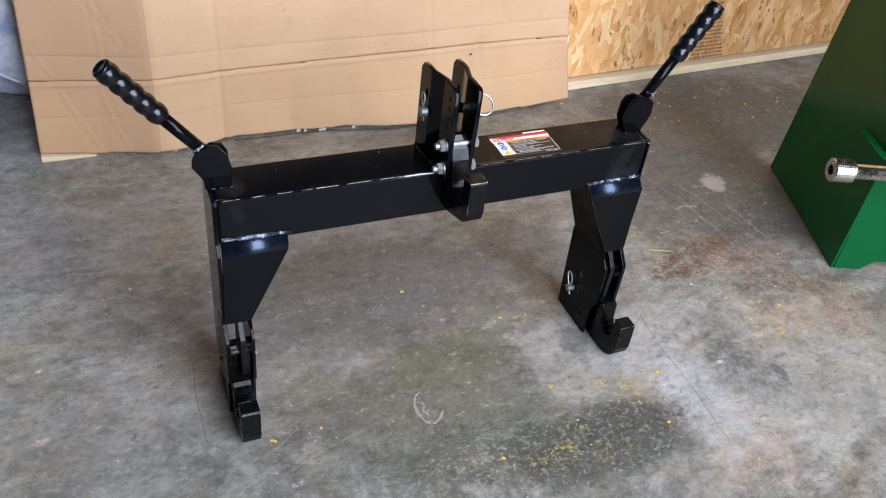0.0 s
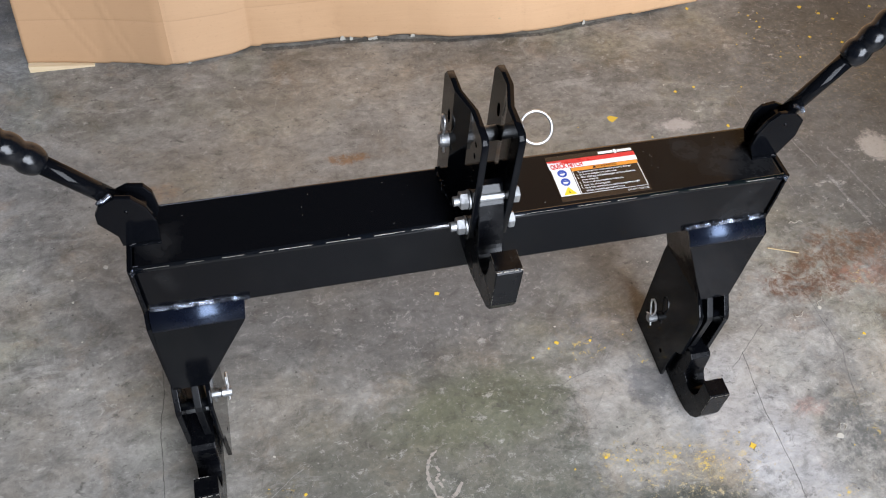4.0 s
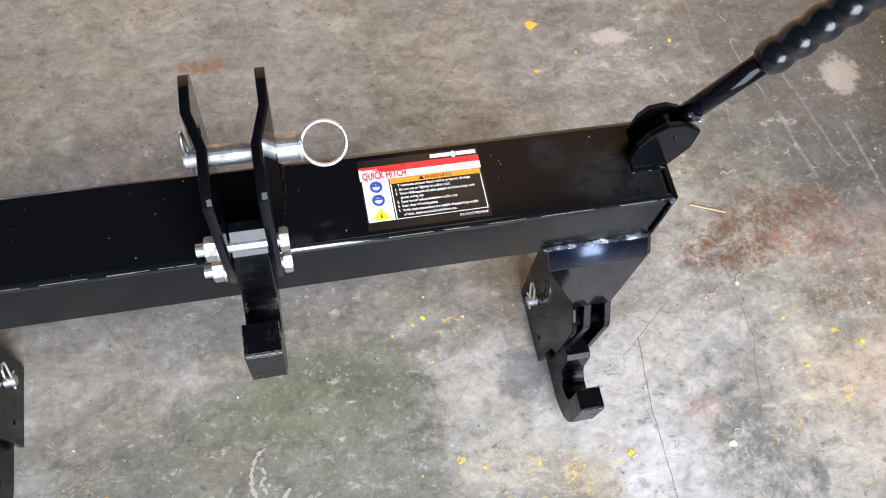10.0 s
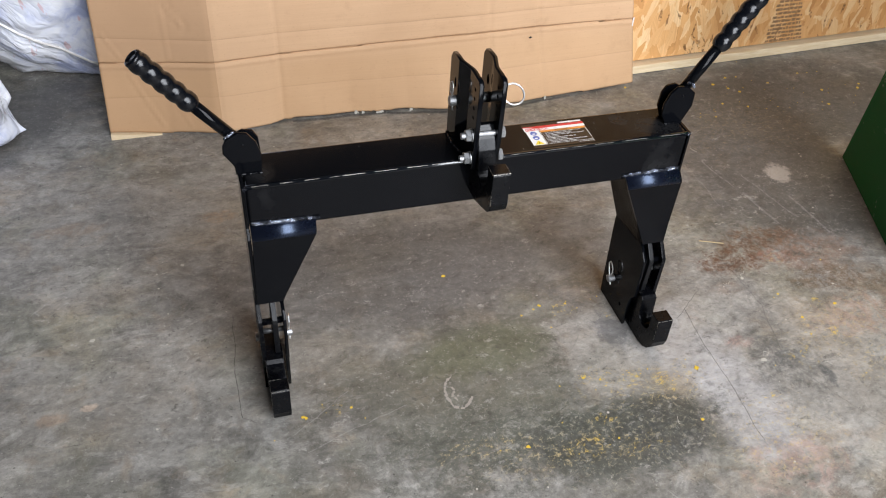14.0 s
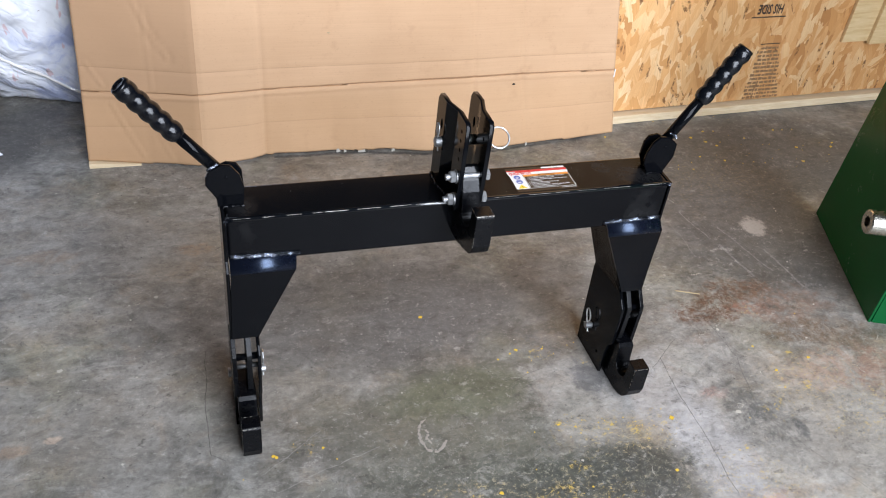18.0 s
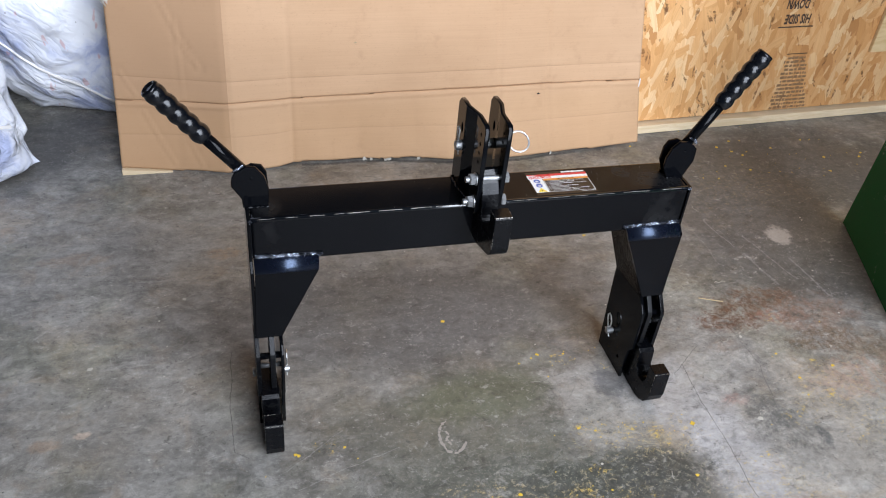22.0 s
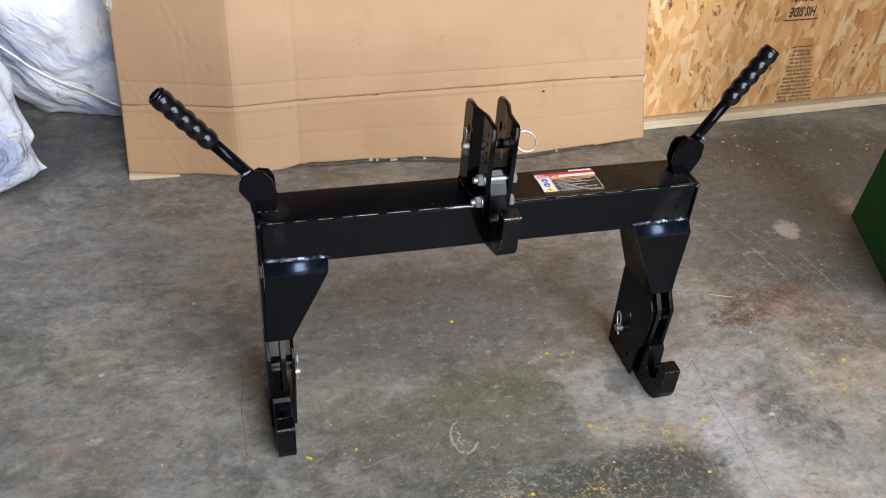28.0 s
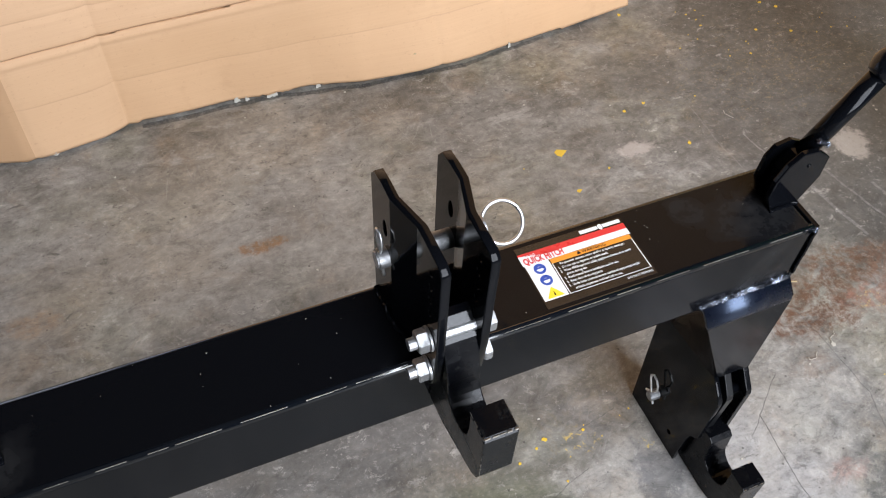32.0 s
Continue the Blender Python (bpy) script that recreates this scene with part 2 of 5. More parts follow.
def concrete():
    """Trowelled workshop concrete: faint clouds, brushed scuffs, oil, rust, trodden-in yellow paint and some painted
    shade.
    """
    k = Mat("stained_concrete", (0.2, 0.18, 0.16), 0.5)
    wob = k.math("MULTIPLY", k.math("SUBTRACT", k.noise(7, 9, 0.70), 0.5), 1.7)
    wobs = k.math("MULTIPLY", k.math("SUBTRACT", k.noise(26, 9, 0.76), 0.5), 2.4)
    thin = k.math("MULTIPLY", k.math("SUBTRACT", k.noise(6, 4, 0.6), 0.5), 0.03)
    big = k.noise(2.3, 4, 0.55)
    mid = k.noise(8, 10, 0.70, k.scaled(0.75, 1.2, 1), 0.5)
    small = k.noise(21, 9, 0.74, k.scaled(0.8, 1.25, 1, (4, 2, 0)), 0.6)
    fine = k.noise(110, 6, 0.78)
    tiny = k.noise(60, 8, 0.78, k.scaled(1, 1, 1, (9, 6, 0)))
    tone = k.math("ADD", k.math("ADD", k.math("MULTIPLY", big, 0.20), k.math("MULTIPLY", tiny, 0.16)), k.math("ADD", k.math("MULTIPLY", mid, 0.36), k.math("MULTIPLY", small, 0.28)))
    c = k.ramp(tone, [(0.38, (0.082, 0.077, 0.068)), (0.45, (0.148, 0.138, 0.121)), (0.50, (0.212, 0.199, 0.176)), (0.55, (0.284, 0.267, 0.238)), (0.63, (0.39, 0.368, 0.330))])
    # warmer and greener areas
    c = k.mix(k.ramp(k.noise(3.4, 6, 0.62, k.scaled(1, 1, 1, (3, 12, 0))), [(0.48, 0.0), (0.62, 1.0)]), c, k.mix(1.0, c, (1.08, 0.98, 0.86), "MULTIPLY"))
    c = k.mix(k.ramp(k.noise(4.2, 6, 0.62, k.scaled(1, 1, 1, (13, 2, 0))), [(0.50, 0.0), (0.62, 1.0)]), c, k.mix(1.0, c, (0.98, 1.0, 0.92), "MULTIPLY"))
    c = k.mix(k.ramp(k.noise(15, 7, 0.7, k.scaled(1, 1, 1, (23, 6, 0)), 0.6), [(0.54, 0.0), (0.64, 0.5)]), c, k.mix(1.0, c, (1.12, 0.95, 0.80), "MULTIPLY"))
    # darker blots and paler rubbed patches with hard ragged rims
    c = k.mix(k.ramp(k.noise(13, 10, 0.74, k.scaled(0.7, 1.3, 1, (1, 8, 0)), 0.8), [(0.36, 0.75), (0.43, 0.0)]), c, k.mix(0.5, c, (0.050, 0.048, 0.043)))
    c = k.mix(k.ramp(k.noise(11, 10, 0.74, k.scaled(0.7, 1.3, 1, (6, 3, 0)), 0.8), [(0.56, 0.0), (0.62, 0.42)]), c, (0.40, 0.378, 0.34))
    # short brushed scuffs in several directions
    for turn, seed, long, across in ((0.5, 1, 120, 9), (-0.7, 6, 130, 10), (1.9, 11, 120, 8), (0.15, 17, 260, 9), (-0.25, 29, 300, 12)):
        rub = k.noise(1.0, 5, 0.66, k.scaled_first(long, across, turn, seed), 0.5)
        gate = k.ramp(k.noise(6, 5, 0.66, k.scaled(1, 1, 1, (seed, 5, 0))), [(0.47, 0.0), (0.58, 1.0)])
        c = k.mix(k.math("MULTIPLY", gate, k.ramp(rub, [(0.62, 0.0), (0.69, 0.34)])), c, (0.42, 0.40, 0.365))
        c = k.mix(k.math("MULTIPLY", gate, k.ramp(rub, [(0.31, 0.40), (0.37, 0.0)])), c, (0.080, 0.077, 0.068))
    grit = k.ramp(k.noise(80, 8, 0.82), [(0.40, 0.10), (0.54, 1.0)])
    clot = k.ramp(k.noise(21, 9, 0.78, k.scaled(1, 1, 1, (2, 5, 0)), 1.2), [(0.42, 0.0), (0.54, 1.0)])
    rough_spot = k.math("MULTIPLY", grit, clot)

    def stain_or_shade(x, y, rx, ry, w, power, strength, col, broken=None):
        m = k.spot(x, y, rx, ry, w, power, strength)
        return k.mix(m if broken is None else k.math("MULTIPLY", m, broken), c, col)

    # pale worn area round the east leg, pinkish towards the hook and bluish beyond the crack
    c = stain_or_shade(0.27, -0.08, 0.24, 0.13, wob, 1.8, 0.42, (0.43, 0.395, 0.350))
    c = stain_or_shade(0.43, -0.09, 0.12, 0.13, wob, 2.0, 0.45, (0.40, 0.395, 0.40))
    c = stain_or_shade(0.47, -0.26, 0.11, 0.15, wob, 2.2, 0.55, (0.47, 0.455, 0.45))
    c = stain_or_shade(0.55, -0.02, 0.14, 0.10, wob, 1.8, 0.30, (0.42, 0.405, 0.385))
    c = stain_or_shade(0.80, -0.24, 0.30, 0.22, wob, 1.6, 0.45, (0.42, 0.375, 0.32))
    c = stain_or_shade(-0.20, 0.58, 0.80, 0.26, wob, 1.6, 0.28, (0.40, 0.372, 0.33))
    c = stain_or_shade(-0.62, 0.02, 0.34, 0.20, wob, 1.5, 0.20, (0.36, 0.335, 0.295))
    # green film and oil
    c = stain_or_shade(0.0, -0.09, 0.26, 0.18, wob, 2.6, 0.68, (0.108, 0.107, 0.082))
    c = stain_or_shade(0.04, -0.02, 0.17, 0.080, wob, 2.6, 0.60, (0.120, 0.126, 0.076))
    c = stain_or_shade(0.115, -0.005, 0.09, 0.030, wobs, 2.6, 0.60, (0.085, 0.088, 0.062), grit)
    c = stain_or_shade(0.165, -0.065, 0.035, 0.07, wobs, 2.6, 0.70, (0.075, 0.078, 0.062), rough_spot)
    c = stain_or_shade(0.06, -0.13, 0.16, 0.05, wobs, 2.0, 0.42, (0.11, 0.110, 0.085), clot)
    # dark oil, deepened to put the beam's soft shadow into the floor's colour
    c = stain_or_shade(-0.10, 0.24, 0.46, 0.22, wob, 2.4, 0.74, (0.092, 0.088, 0.083))
    c = stain_or_shade(0.12, 0.20, 0.26, 0.10, wob, 1.8, 0.36, (0.135, 0.128, 0.124))
    c = stain_or_shade(0.33, 0.26, 0.22, 0.12, wob, 2.0, 0.45, (0.12, 0.112, 0.104))
    # brown blot behind the east leg
    c = stain_or_shade(0.325, 0.125, 0.060, 0.055, wobs, 2.2, 0.50, (0.115, 0.092, 0.070), clot)
    # shadow beside the east hook, painted as a dark spot
    c = stain_or_shade(0.318, -0.02, 0.050, 0.055, wobs, 2.4, 0.62, (0.085, 0.086, 0.094))
    # grey and greenish film near the legs
    c = stain_or_shade(0.24, 0.085, 0.09, 0.05, wobs, 1.8, 0.45, (0.135, 0.135, 0.138), clot)
    c = stain_or_shade(-0.28, 0.02, 0.24, 0.14, wob, 2.2, 0.40, (0.150, 0.143, 0.122))
    # painted shade: floor darkened west and north of the machine and between the bags
    c = stain_or_shade(1.0, 0.32, 0.34, 0.28, wob, 2.6, 0.85, (0.082, 0.076, 0.069))
    c = stain_or_shade(-0.95, 1.05, 0.30, 0.25, wob, 2.4, 0.80, (0.070, 0.066, 0.060))
    c = stain_or_shade(1.15, 0.68, 0.62, 0.30, wob, 2.4, 0.85, (0.090, 0.084, 0.075))
    c = stain_or_shade(0.78, 0.44, 0.40, 0.22, wob, 2.0, 0.60, (0.125, 0.117, 0.108), clot)
    c = stain_or_shade(0.82, 0.28, 0.22, 0.09, wob, 2.0, 0.42, (0.115, 0.110, 0.102))
    # the broad oil stain in front of the hitch, broken up by worn-through concrete
    c = stain_or_shade(0.23, -0.275, 0.23, 0.100, wob, 2.8, 0.88, (0.068, 0.070, 0.058))
    c = stain_or_shade(0.25, -0.245, 0.21, 0.060, wobs, 2.4, 0.80, (0.050, 0.053, 0.043), grit)
    c = stain_or_shade(0.32, -0.285, 0.12, 0.075, wobs, 2.4, 0.75, (0.050, 0.053, 0.052), rough_spot)
    c = stain_or_shade(-0.02, -0.22, 0.26, 0.085, wobs, 2.4, 0.80, (0.090, 0.092, 0.072), clot)
    c = stain_or_shade(0.03, -0.30, 0.26, 0.07, wobs, 2.0, 0.70, (0.070, 0.072, 0.058), rough_spot)
    c = stain_or_shade(-0.22, -0.26, 0.24, 0.13, wob, 2.2, 0.50, (0.13, 0.126, 0.104), clot)
    # concrete worn through the oil, in small hard flecks
    speckle = k.ramp(k.noise(85, 10, 0.84, k.scaled(1, 1.2, 1, (17, 3, 0)), 0.2), [(0.545, 0.0), (0.58, 1.0)])
    c = stain_or_shade(0.20, -0.265, 0.28, 0.11, wobs, 3.0, 0.70, (0.32, 0.290, 0.215), speckle)
    c = stain_or_shade(-0.02, -0.22, 0.26, 0.12, wobs, 2.4, 0.55, (0.30, 0.280, 0.225), speckle)
    c = stain_or_shade(0.16, -0.10, 0.10, 0.12, wobs, 2.0, 0.50, (0.085, 0.086, 0.070), speckle)
    # grey-black ground-in dirt beside the crack
    c = stain_or_shade(0.585, -0.165, 0.055, 0.075, wobs, 2.6, 0.85, (0.080, 0.080, 0.074), rough_spot)
    c = stain_or_shade(0.60, -0.12, 0.10, 0.13, wobs, 1.8, 0.50, (0.150, 0.146, 0.136), clot)
    c = stain_or_shade(0.63, -0.22, 0.06, 0.12, wobs, 2.2, 0.70, (0.110, 0.108, 0.098), rough_spot)
    c = stain_or_shade(0.675, -0.235, 0.014, 0.035, wobs, 2.8, 0.80, (0.085, 0.085, 0.082))
    c = stain_or_shade(0.645, -0.02, 0.025, 0.10, wobs, 2.2, 0.45, (0.13, 0.13, 0.126), grit)
    # rust and trodden-in red
    c = stain_or_shade(0.74, 0.135, 0.20, 0.085, wobs, 1.8, 0.60, (0.165, 0.105, 0.072), rough_spot)
    c = stain_or_shade(0.66, 0.115, 0.10, 0.050, wobs, 2.6, 0.95, (0.110, 0.052, 0.030), rough_spot)
    c = stain_or_shade(0.76, 0.165, 0.12, 0.050, wobs, 2.4, 0.90, (0.120, 0.064, 0.038), rough_spot)
    c = stain_or_shade(0.77, 0.105, 0.06, 0.030, wobs, 2.2, 0.45, (0.36, 0.17, 0.13), rough_spot)
    c = stain_or_shade(0.87, 0.10, 0.14, 0.07, wobs, 2.0, 0.60, (0.22, 0.135, 0.098), clot)
    c = stain_or_shade(0.84, 0.015, 0.10, 0.045, wobs, 2.4, 0.85, (0.130, 0.086, 0.052), rough_spot)
    c = stain_or_shade(0.93, -0.01, 0.13, 0.08, wobs, 2.2, 0.70, (0.160, 0.105, 0.070), rough_spot)
    c = stain_or_shade(0.86, -0.10, 0.17, 0.07, wobs, 1.8, 0.50, (0.42, 0.275, 0.205), clot)
    c = stain_or_shade(0.96, -0.13, 0.14, 0.09, wobs, 2.0, 0.65, (0.24, 0.130, 0.090), rough_spot)
    c = stain_or_shade(0.545, -0.115, 0.035, 0.020, wobs, 2.4, 0.50, (0.40, 0.24, 0.20), clot)
    c = stain_or_shade(0.50, -0.40, 0.12, 0.07, wobs, 2.0, 0.50, (0.42, 0.27, 0.22), clot)
    c = stain_or_shade(0.61, 0.035, 0.05, 0.02, wobs, 2.4, 0.45, (0.19, 0.125, 0.085), clot)
    c = stain_or_shade(-0.075, 0.535, 0.045, 0.016, wobs, 3.0, 0.85, (0.24, 0.125, 0.055), grit)
    c = stain_or_shade(-0.42, 0.51, 0.05, 0.025, wobs, 2.4, 0.5, (0.30, 0.19, 0.11), grit)
    c = stain_or_shade(-0.74, 0.53, 0.09, 0.025, wobs, 2.4, 0.55, (0.22, 0.155, 0.105), clot)
    c = stain_or_shade(-0.75, 0.0, 0.035, 0.018, wobs, 2.4, 0.5, (0.30, 0.20, 0.13), clot)
    c = stain_or_shade(-0.686, 0.015, 0.020, 0.010, wobs, 3.0, 0.8, (0.46, 0.36, 0.28))
    # small hard-edged pits and chips, thickest where the floor is most worn
    worn = k.ramp(k.noise(5, 5, 0.65, k.scaled(1, 1, 1, (31, 9, 0))), [(0.42, 0.25), (0.56, 1.0)])
    pits = k.noise(46, 10, 0.80, k.scaled(0.9, 1.2, 1, (5, 19, 0)), 0.4)
    c = k.mix(k.math("MULTIPLY", worn, k.ramp(pits, [(0.395, 0.70), (0.425, 0.0)])), c, (0.075, 0.070, 0.060))
    c = k.mix(k.math("MULTIPLY", worn, k.ramp(pits, [(0.575, 0.0), (0.605, 0.55)])), c, (0.44, 0.415, 0.37))
    # scraped, patchy concrete east of the hitch and through the oil
    torn = k.math("MAXIMUM", k.spot(0.72, -0.06, 0.50, 0.36, wob, 2.2), k.spot(0.15, -0.22, 0.36, 0.15, wob, 2.2))
    patchy = k.noise(26, 11, 0.82, k.scaled(0.85, 1.25, 1, (41, 13, 0)), 0.5)
    c = k.mix(k.math("MULTIPLY", torn, k.ramp(patchy, [(0.425, 0.50), (0.450, 0.0)])), c, k.mix(0.72, c, (0.062, 0.058, 0.050)))
    c = k.mix(k.math("MULTIPLY", torn, k.ramp(patchy, [(0.560, 0.0), (0.585, 0.42)])), c, k.mix(0.7, c, (0.47, 0.44, 0.385)))
    # uneven wear over everything
    c = k.mix(1.0, c, k.ramp(k.noise(30, 10, 0.78, k.scaled(0.8, 1.2, 1, (11, 4, 0)), 0.6), [(0.37, (0.68, 0.68, 0.67)), (0.46, (0.93, 0.93, 0.92)), (0.54, (1.04, 1.04, 1.03)), (0.63, (1.26, 1.25, 1.23))]), "MULTIPLY")
    # yellow paint trodden into the concrete: crisp flecks inside ragged areas
    fleck = k.ramp(k.noise(75, 9, 0.80, k.scaled(1, 1.25, 1), 0.8), [(0.535, 0.0), (0.565, 0.9)])
    isle = k.ramp(k.noise(34, 8, 0.74, k.scaled(1, 1, 1, (8, 1, 0)), 0.8), [(0.50, 0.0), (0.55, 1.0)])
    dense, pale = None, None
    for x, y, rx, ry, p in ((0.210, -0.124, 0.024, 0.009, 3.0), (0.345, -0.160, 0.018, 0.022, 2.5), (0.300, -0.150, 0.09, 0.020, 0.5), (0.235, -0.140, 0.05, 0.014, 0.5), (0.325, -0.190, 0.05, 0.014, 0.6), (0.215, -0.225, 0.05, 0.018, 0.5), (0.776, -0.043, 0.012, 0.009, 3.0), (0.757, -0.132, 0.018, 0.018, 2.0), (0.535, -0.250, 0.018, 0.010, 1.5), (0.655, -0.170, 0.05, 0.04, 0.25), (0.225, 0.055, 0.04, 0.025, 0.4), (0.316, 0.022, 0.012, 0.010, 4.0), (0.15, -0.275, 0.05, 0.025, 0.7), (0.25, -0.30, 0.06, 0.03, 0.4), (-0.27, -0.09, 0.04, 0.02, 0.25)):
        one = k.spot(x, y, rx, ry, wobs, p)
        dense = one if dense is None else k.math("MAXIMUM", dense, one)
    for x, y, rx, ry, p in ((0.34, -0.17, 0.16, 0.055, 1.0), (0.22, -0.125, 0.05, 0.022, 1.4), (0.12, -0.275, 0.20, 0.055, 0.55), (0.50, -0.34, 0.14, 0.10, 0.9), (0.78, -0.12, 0.16, 0.10, 0.8), (0.85, -0.22, 0.16, 0.10, 0.9), (0.76, 0.10, 0.03, 0.02, 1.6), (-0.03, -0.235, 0.10, 0.03, 0.9), (0.98, 0.62, 0.40, 0.20, 0.25)):
        one = k.spot(x, y, rx, ry, wobs, p)
        pale = one if pale is None else k.math("MAXIMUM", pale, one)
    c = k.mix(k.math("MULTIPLY", k.math("MULTIPLY", k.math("MINIMUM", k.math("MULTIPLY", pale, 2.0), 1.0), speckle), 0.75), c, (0.50, 0.375, 0.17))
    c = k.mix(k.math("MULTIPLY", k.math("MULTIPLY", k.math("MINIMUM", k.math("MULTIPLY", dense, 4.0), 1.0), fleck), k.math("MAXIMUM", isle, k.math("GREATER_THAN", dense, 0.9))), c, (0.60, 0.415, 0.10))
    # pale scuffs
    c = stain_or_shade(0.965, 0.39, 0.038, 0.042, wobs, 3.0, 0.75, (0.42, 0.37, 0.315))
    c = stain_or_shade(0.585, 0.515, 0.05, 0.018, wobs, 3.0, 0.7, (0.46, 0.405, 0.355))
    # scratches and hairline cracks, and the contact shadow painted along the cardboard's foot
    broken_line = k.ramp(fine, [(0.40, 0.25), (0.55, 1.0)])
    for x0, y0, x1, y1, w, col, s in (
        (0.484, 0.0, 0.466, -0.34, 0.0011, (0.05, 0.045, 0.04), 0.9),
        (-0.426, 0.185, -0.430, -0.07, 0.0012, (0.04, 0.036, 0.03), 0.9),
        (-0.430, -0.07, -0.405, -0.085, 0.0010, (0.05, 0.045, 0.04), 0.8),
        (0.827, 0.335, 0.846, 0.205, 0.0052, (0.33, 0.315, 0.295), 0.38),
        (0.862, 0.400, 0.906, 0.220, 0.0036, (0.34, 0.32, 0.30), 0.38),
        (0.935, 0.300, 0.950, 0.150, 0.0040, (0.36, 0.34, 0.32), 0.38),
        (0.795, 0.48, 0.815, 0.36, 0.0024, (0.32, 0.30, 0.28), 0.5),
        (0.74, 0.60, 0.74, 0.30, 0.0012, (0.30, 0.28, 0.26), 0.5),
        (0.455, -0.022, 0.545, 0.045, 0.0012, (0.06, 0.055, 0.05), 0.75),
        (0.640, 0.125, 0.652, -0.03, 0.0011, (0.06, 0.055, 0.05), 0.7),
        (0.652, -0.03, 0.615, -0.15, 0.0018, (0.08, 0.075, 0.07), 0.6),
        (0.61, -0.17, 0.72, -0.40, 0.0010, (0.07, 0.06, 0.05), 0.6),
        (0.235, 0.072, 0.300, 0.083, 0.0010, (0.07, 0.065, 0.06), 0.7),
        (0.155, -0.005, 0.225, 0.020, 0.0010, (0.07, 0.065, 0.06), 0.7),
        (-0.33, -0.17, -0.14, -0.11, 0.0012, (0.34, 0.32, 0.29), 0.6),
        (-0.36, -0.135, -0.235, -0.055, 0.0010, (0.36, 0.34, 0.31), 0.6),
        # contact shadow under the cardboard's edge, drawn as four dark lines
        (-0.20, 0.872, 0.05, 0.866, 0.0090, (0.040, 0.037, 0.034), 0.80),
        (0.05, 0.864, 0.21, 0.840, 0.0090, (0.040, 0.037, 0.034), 0.80),
        (0.19, 0.840, 0.40, 0.831, 0.0090, (0.040, 0.037, 0.034), 0.80),
        (0.39, 0.831, 0.58, 0.853, 0.0070, (0.045, 0.042, 0.038), 0.70),
        (-0.03, -0.26, 0.15, -0.18, 0.0010, (0.055, 0.055, 0.045), 0.7),
    ):
        c = k.mix(k.math("MULTIPLY", k.math("MULTIPLY", k.line(x0, y0, x1, y1, w * 0.62, thin), s), broken_line), c, col)
    c = k.mix(k.ramp(fine, [(0.36, 0.45), (0.46, 0.0)]), c, k.mix(0.5, c, (0.03, 0.03, 0.03)))
    c = k.mix(k.ramp(fine, [(0.55, 0.0), (0.66, 0.24)]), c, (0.48, 0.46, 0.42))
    c = k.mix(k.ramp(k.voronoi(48).outputs["Distance"], [(0.045, 0.6), (0.07, 0.0)]), c, (0.40, 0.37, 0.33))
    c = k.mix(k.ramp(k.voronoi(31, k.scaled(1, 1, 1, (3, 7, 0))).outputs["Distance"], [(0.04, 0.7), (0.065, 0.0)]), c, (0.04, 0.035, 0.03))
    c = k.mix(1.0, c, (0.985, 1.0, 1.03), "MULTIPLY")
    k.colour(c)
    k.rough(k.ramp(mid, [(0.3, 0.30), (0.7, 0.58)]))
    k.bump(k.mix(0.5, small, fine), 0.24, 0.003)
    return k.m


def cardboard_mat():
    k = Mat("brown_cardboard", (0.47, 0.29, 0.17), 0.75, 0, 0.25)
    flute = k.noise(3.0, 3, 0.5, k.scaled(2, 2, 130))
    big = k.noise(4, 5, 0.55)
    c = k.ramp(big, [(0.3, (0.565, 0.350, 0.202)), (0.7, (0.635, 0.405, 0.242))])
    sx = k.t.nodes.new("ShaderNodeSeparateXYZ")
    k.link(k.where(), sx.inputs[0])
    # west panel turns from the light: its shade is mixed in as darker brown
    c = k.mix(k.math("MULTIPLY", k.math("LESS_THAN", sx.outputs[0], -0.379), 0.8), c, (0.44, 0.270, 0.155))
    c = k.mix(k.ramp(flute, [(0.35, 0.0), (0.7, 0.13)]), c, (0.40, 0.24, 0.13))
    c = k.mix(k.ramp(k.noise(14, 7, 0.7), [(0.58, 0.0), (0.74, 0.30)]), c, (0.38, 0.22, 0.12))
    # the strip below the fold is a little more golden and rubbed
    c = k.mix(k.math("MULTIPLY", k.ramp(sx.outputs[2], [(0.150, 1.0), (0.215, 0.0)]), 0.28), c, (0.46, 0.27, 0.125))
    c = k.mix(k.math("MULTIPLY", k.math("MULTIPLY", k.math("GREATER_THAN", sx.outputs[0], -0.379), k.math("LESS_THAN", sx.outputs[0], -0.222)), 0.25), c, (0.64, 0.42, 0.26))
    c = k.mix(k.ramp(k.noise(150, 3, 0.7, k.scaled(1, 1, 1.6)), [(0.60, 0.0), (0.72, 0.22)]), c, (0.30, 0.17, 0.09))
    # shade in the long horizontal folds, put into the colour as thin dark lines
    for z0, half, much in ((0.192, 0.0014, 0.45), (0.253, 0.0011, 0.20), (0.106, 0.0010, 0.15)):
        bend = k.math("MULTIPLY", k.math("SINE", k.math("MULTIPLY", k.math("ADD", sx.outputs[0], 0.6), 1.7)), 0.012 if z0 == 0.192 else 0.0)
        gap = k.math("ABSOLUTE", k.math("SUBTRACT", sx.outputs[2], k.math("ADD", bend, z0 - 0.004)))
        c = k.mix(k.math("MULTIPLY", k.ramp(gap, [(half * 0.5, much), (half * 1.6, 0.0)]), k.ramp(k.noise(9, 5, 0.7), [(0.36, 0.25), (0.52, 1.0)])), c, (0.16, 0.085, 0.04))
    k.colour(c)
    k.bump(k.mix(0.4, flute, k.noise(60, 4)), 0.10, 0.002)
    return k.m


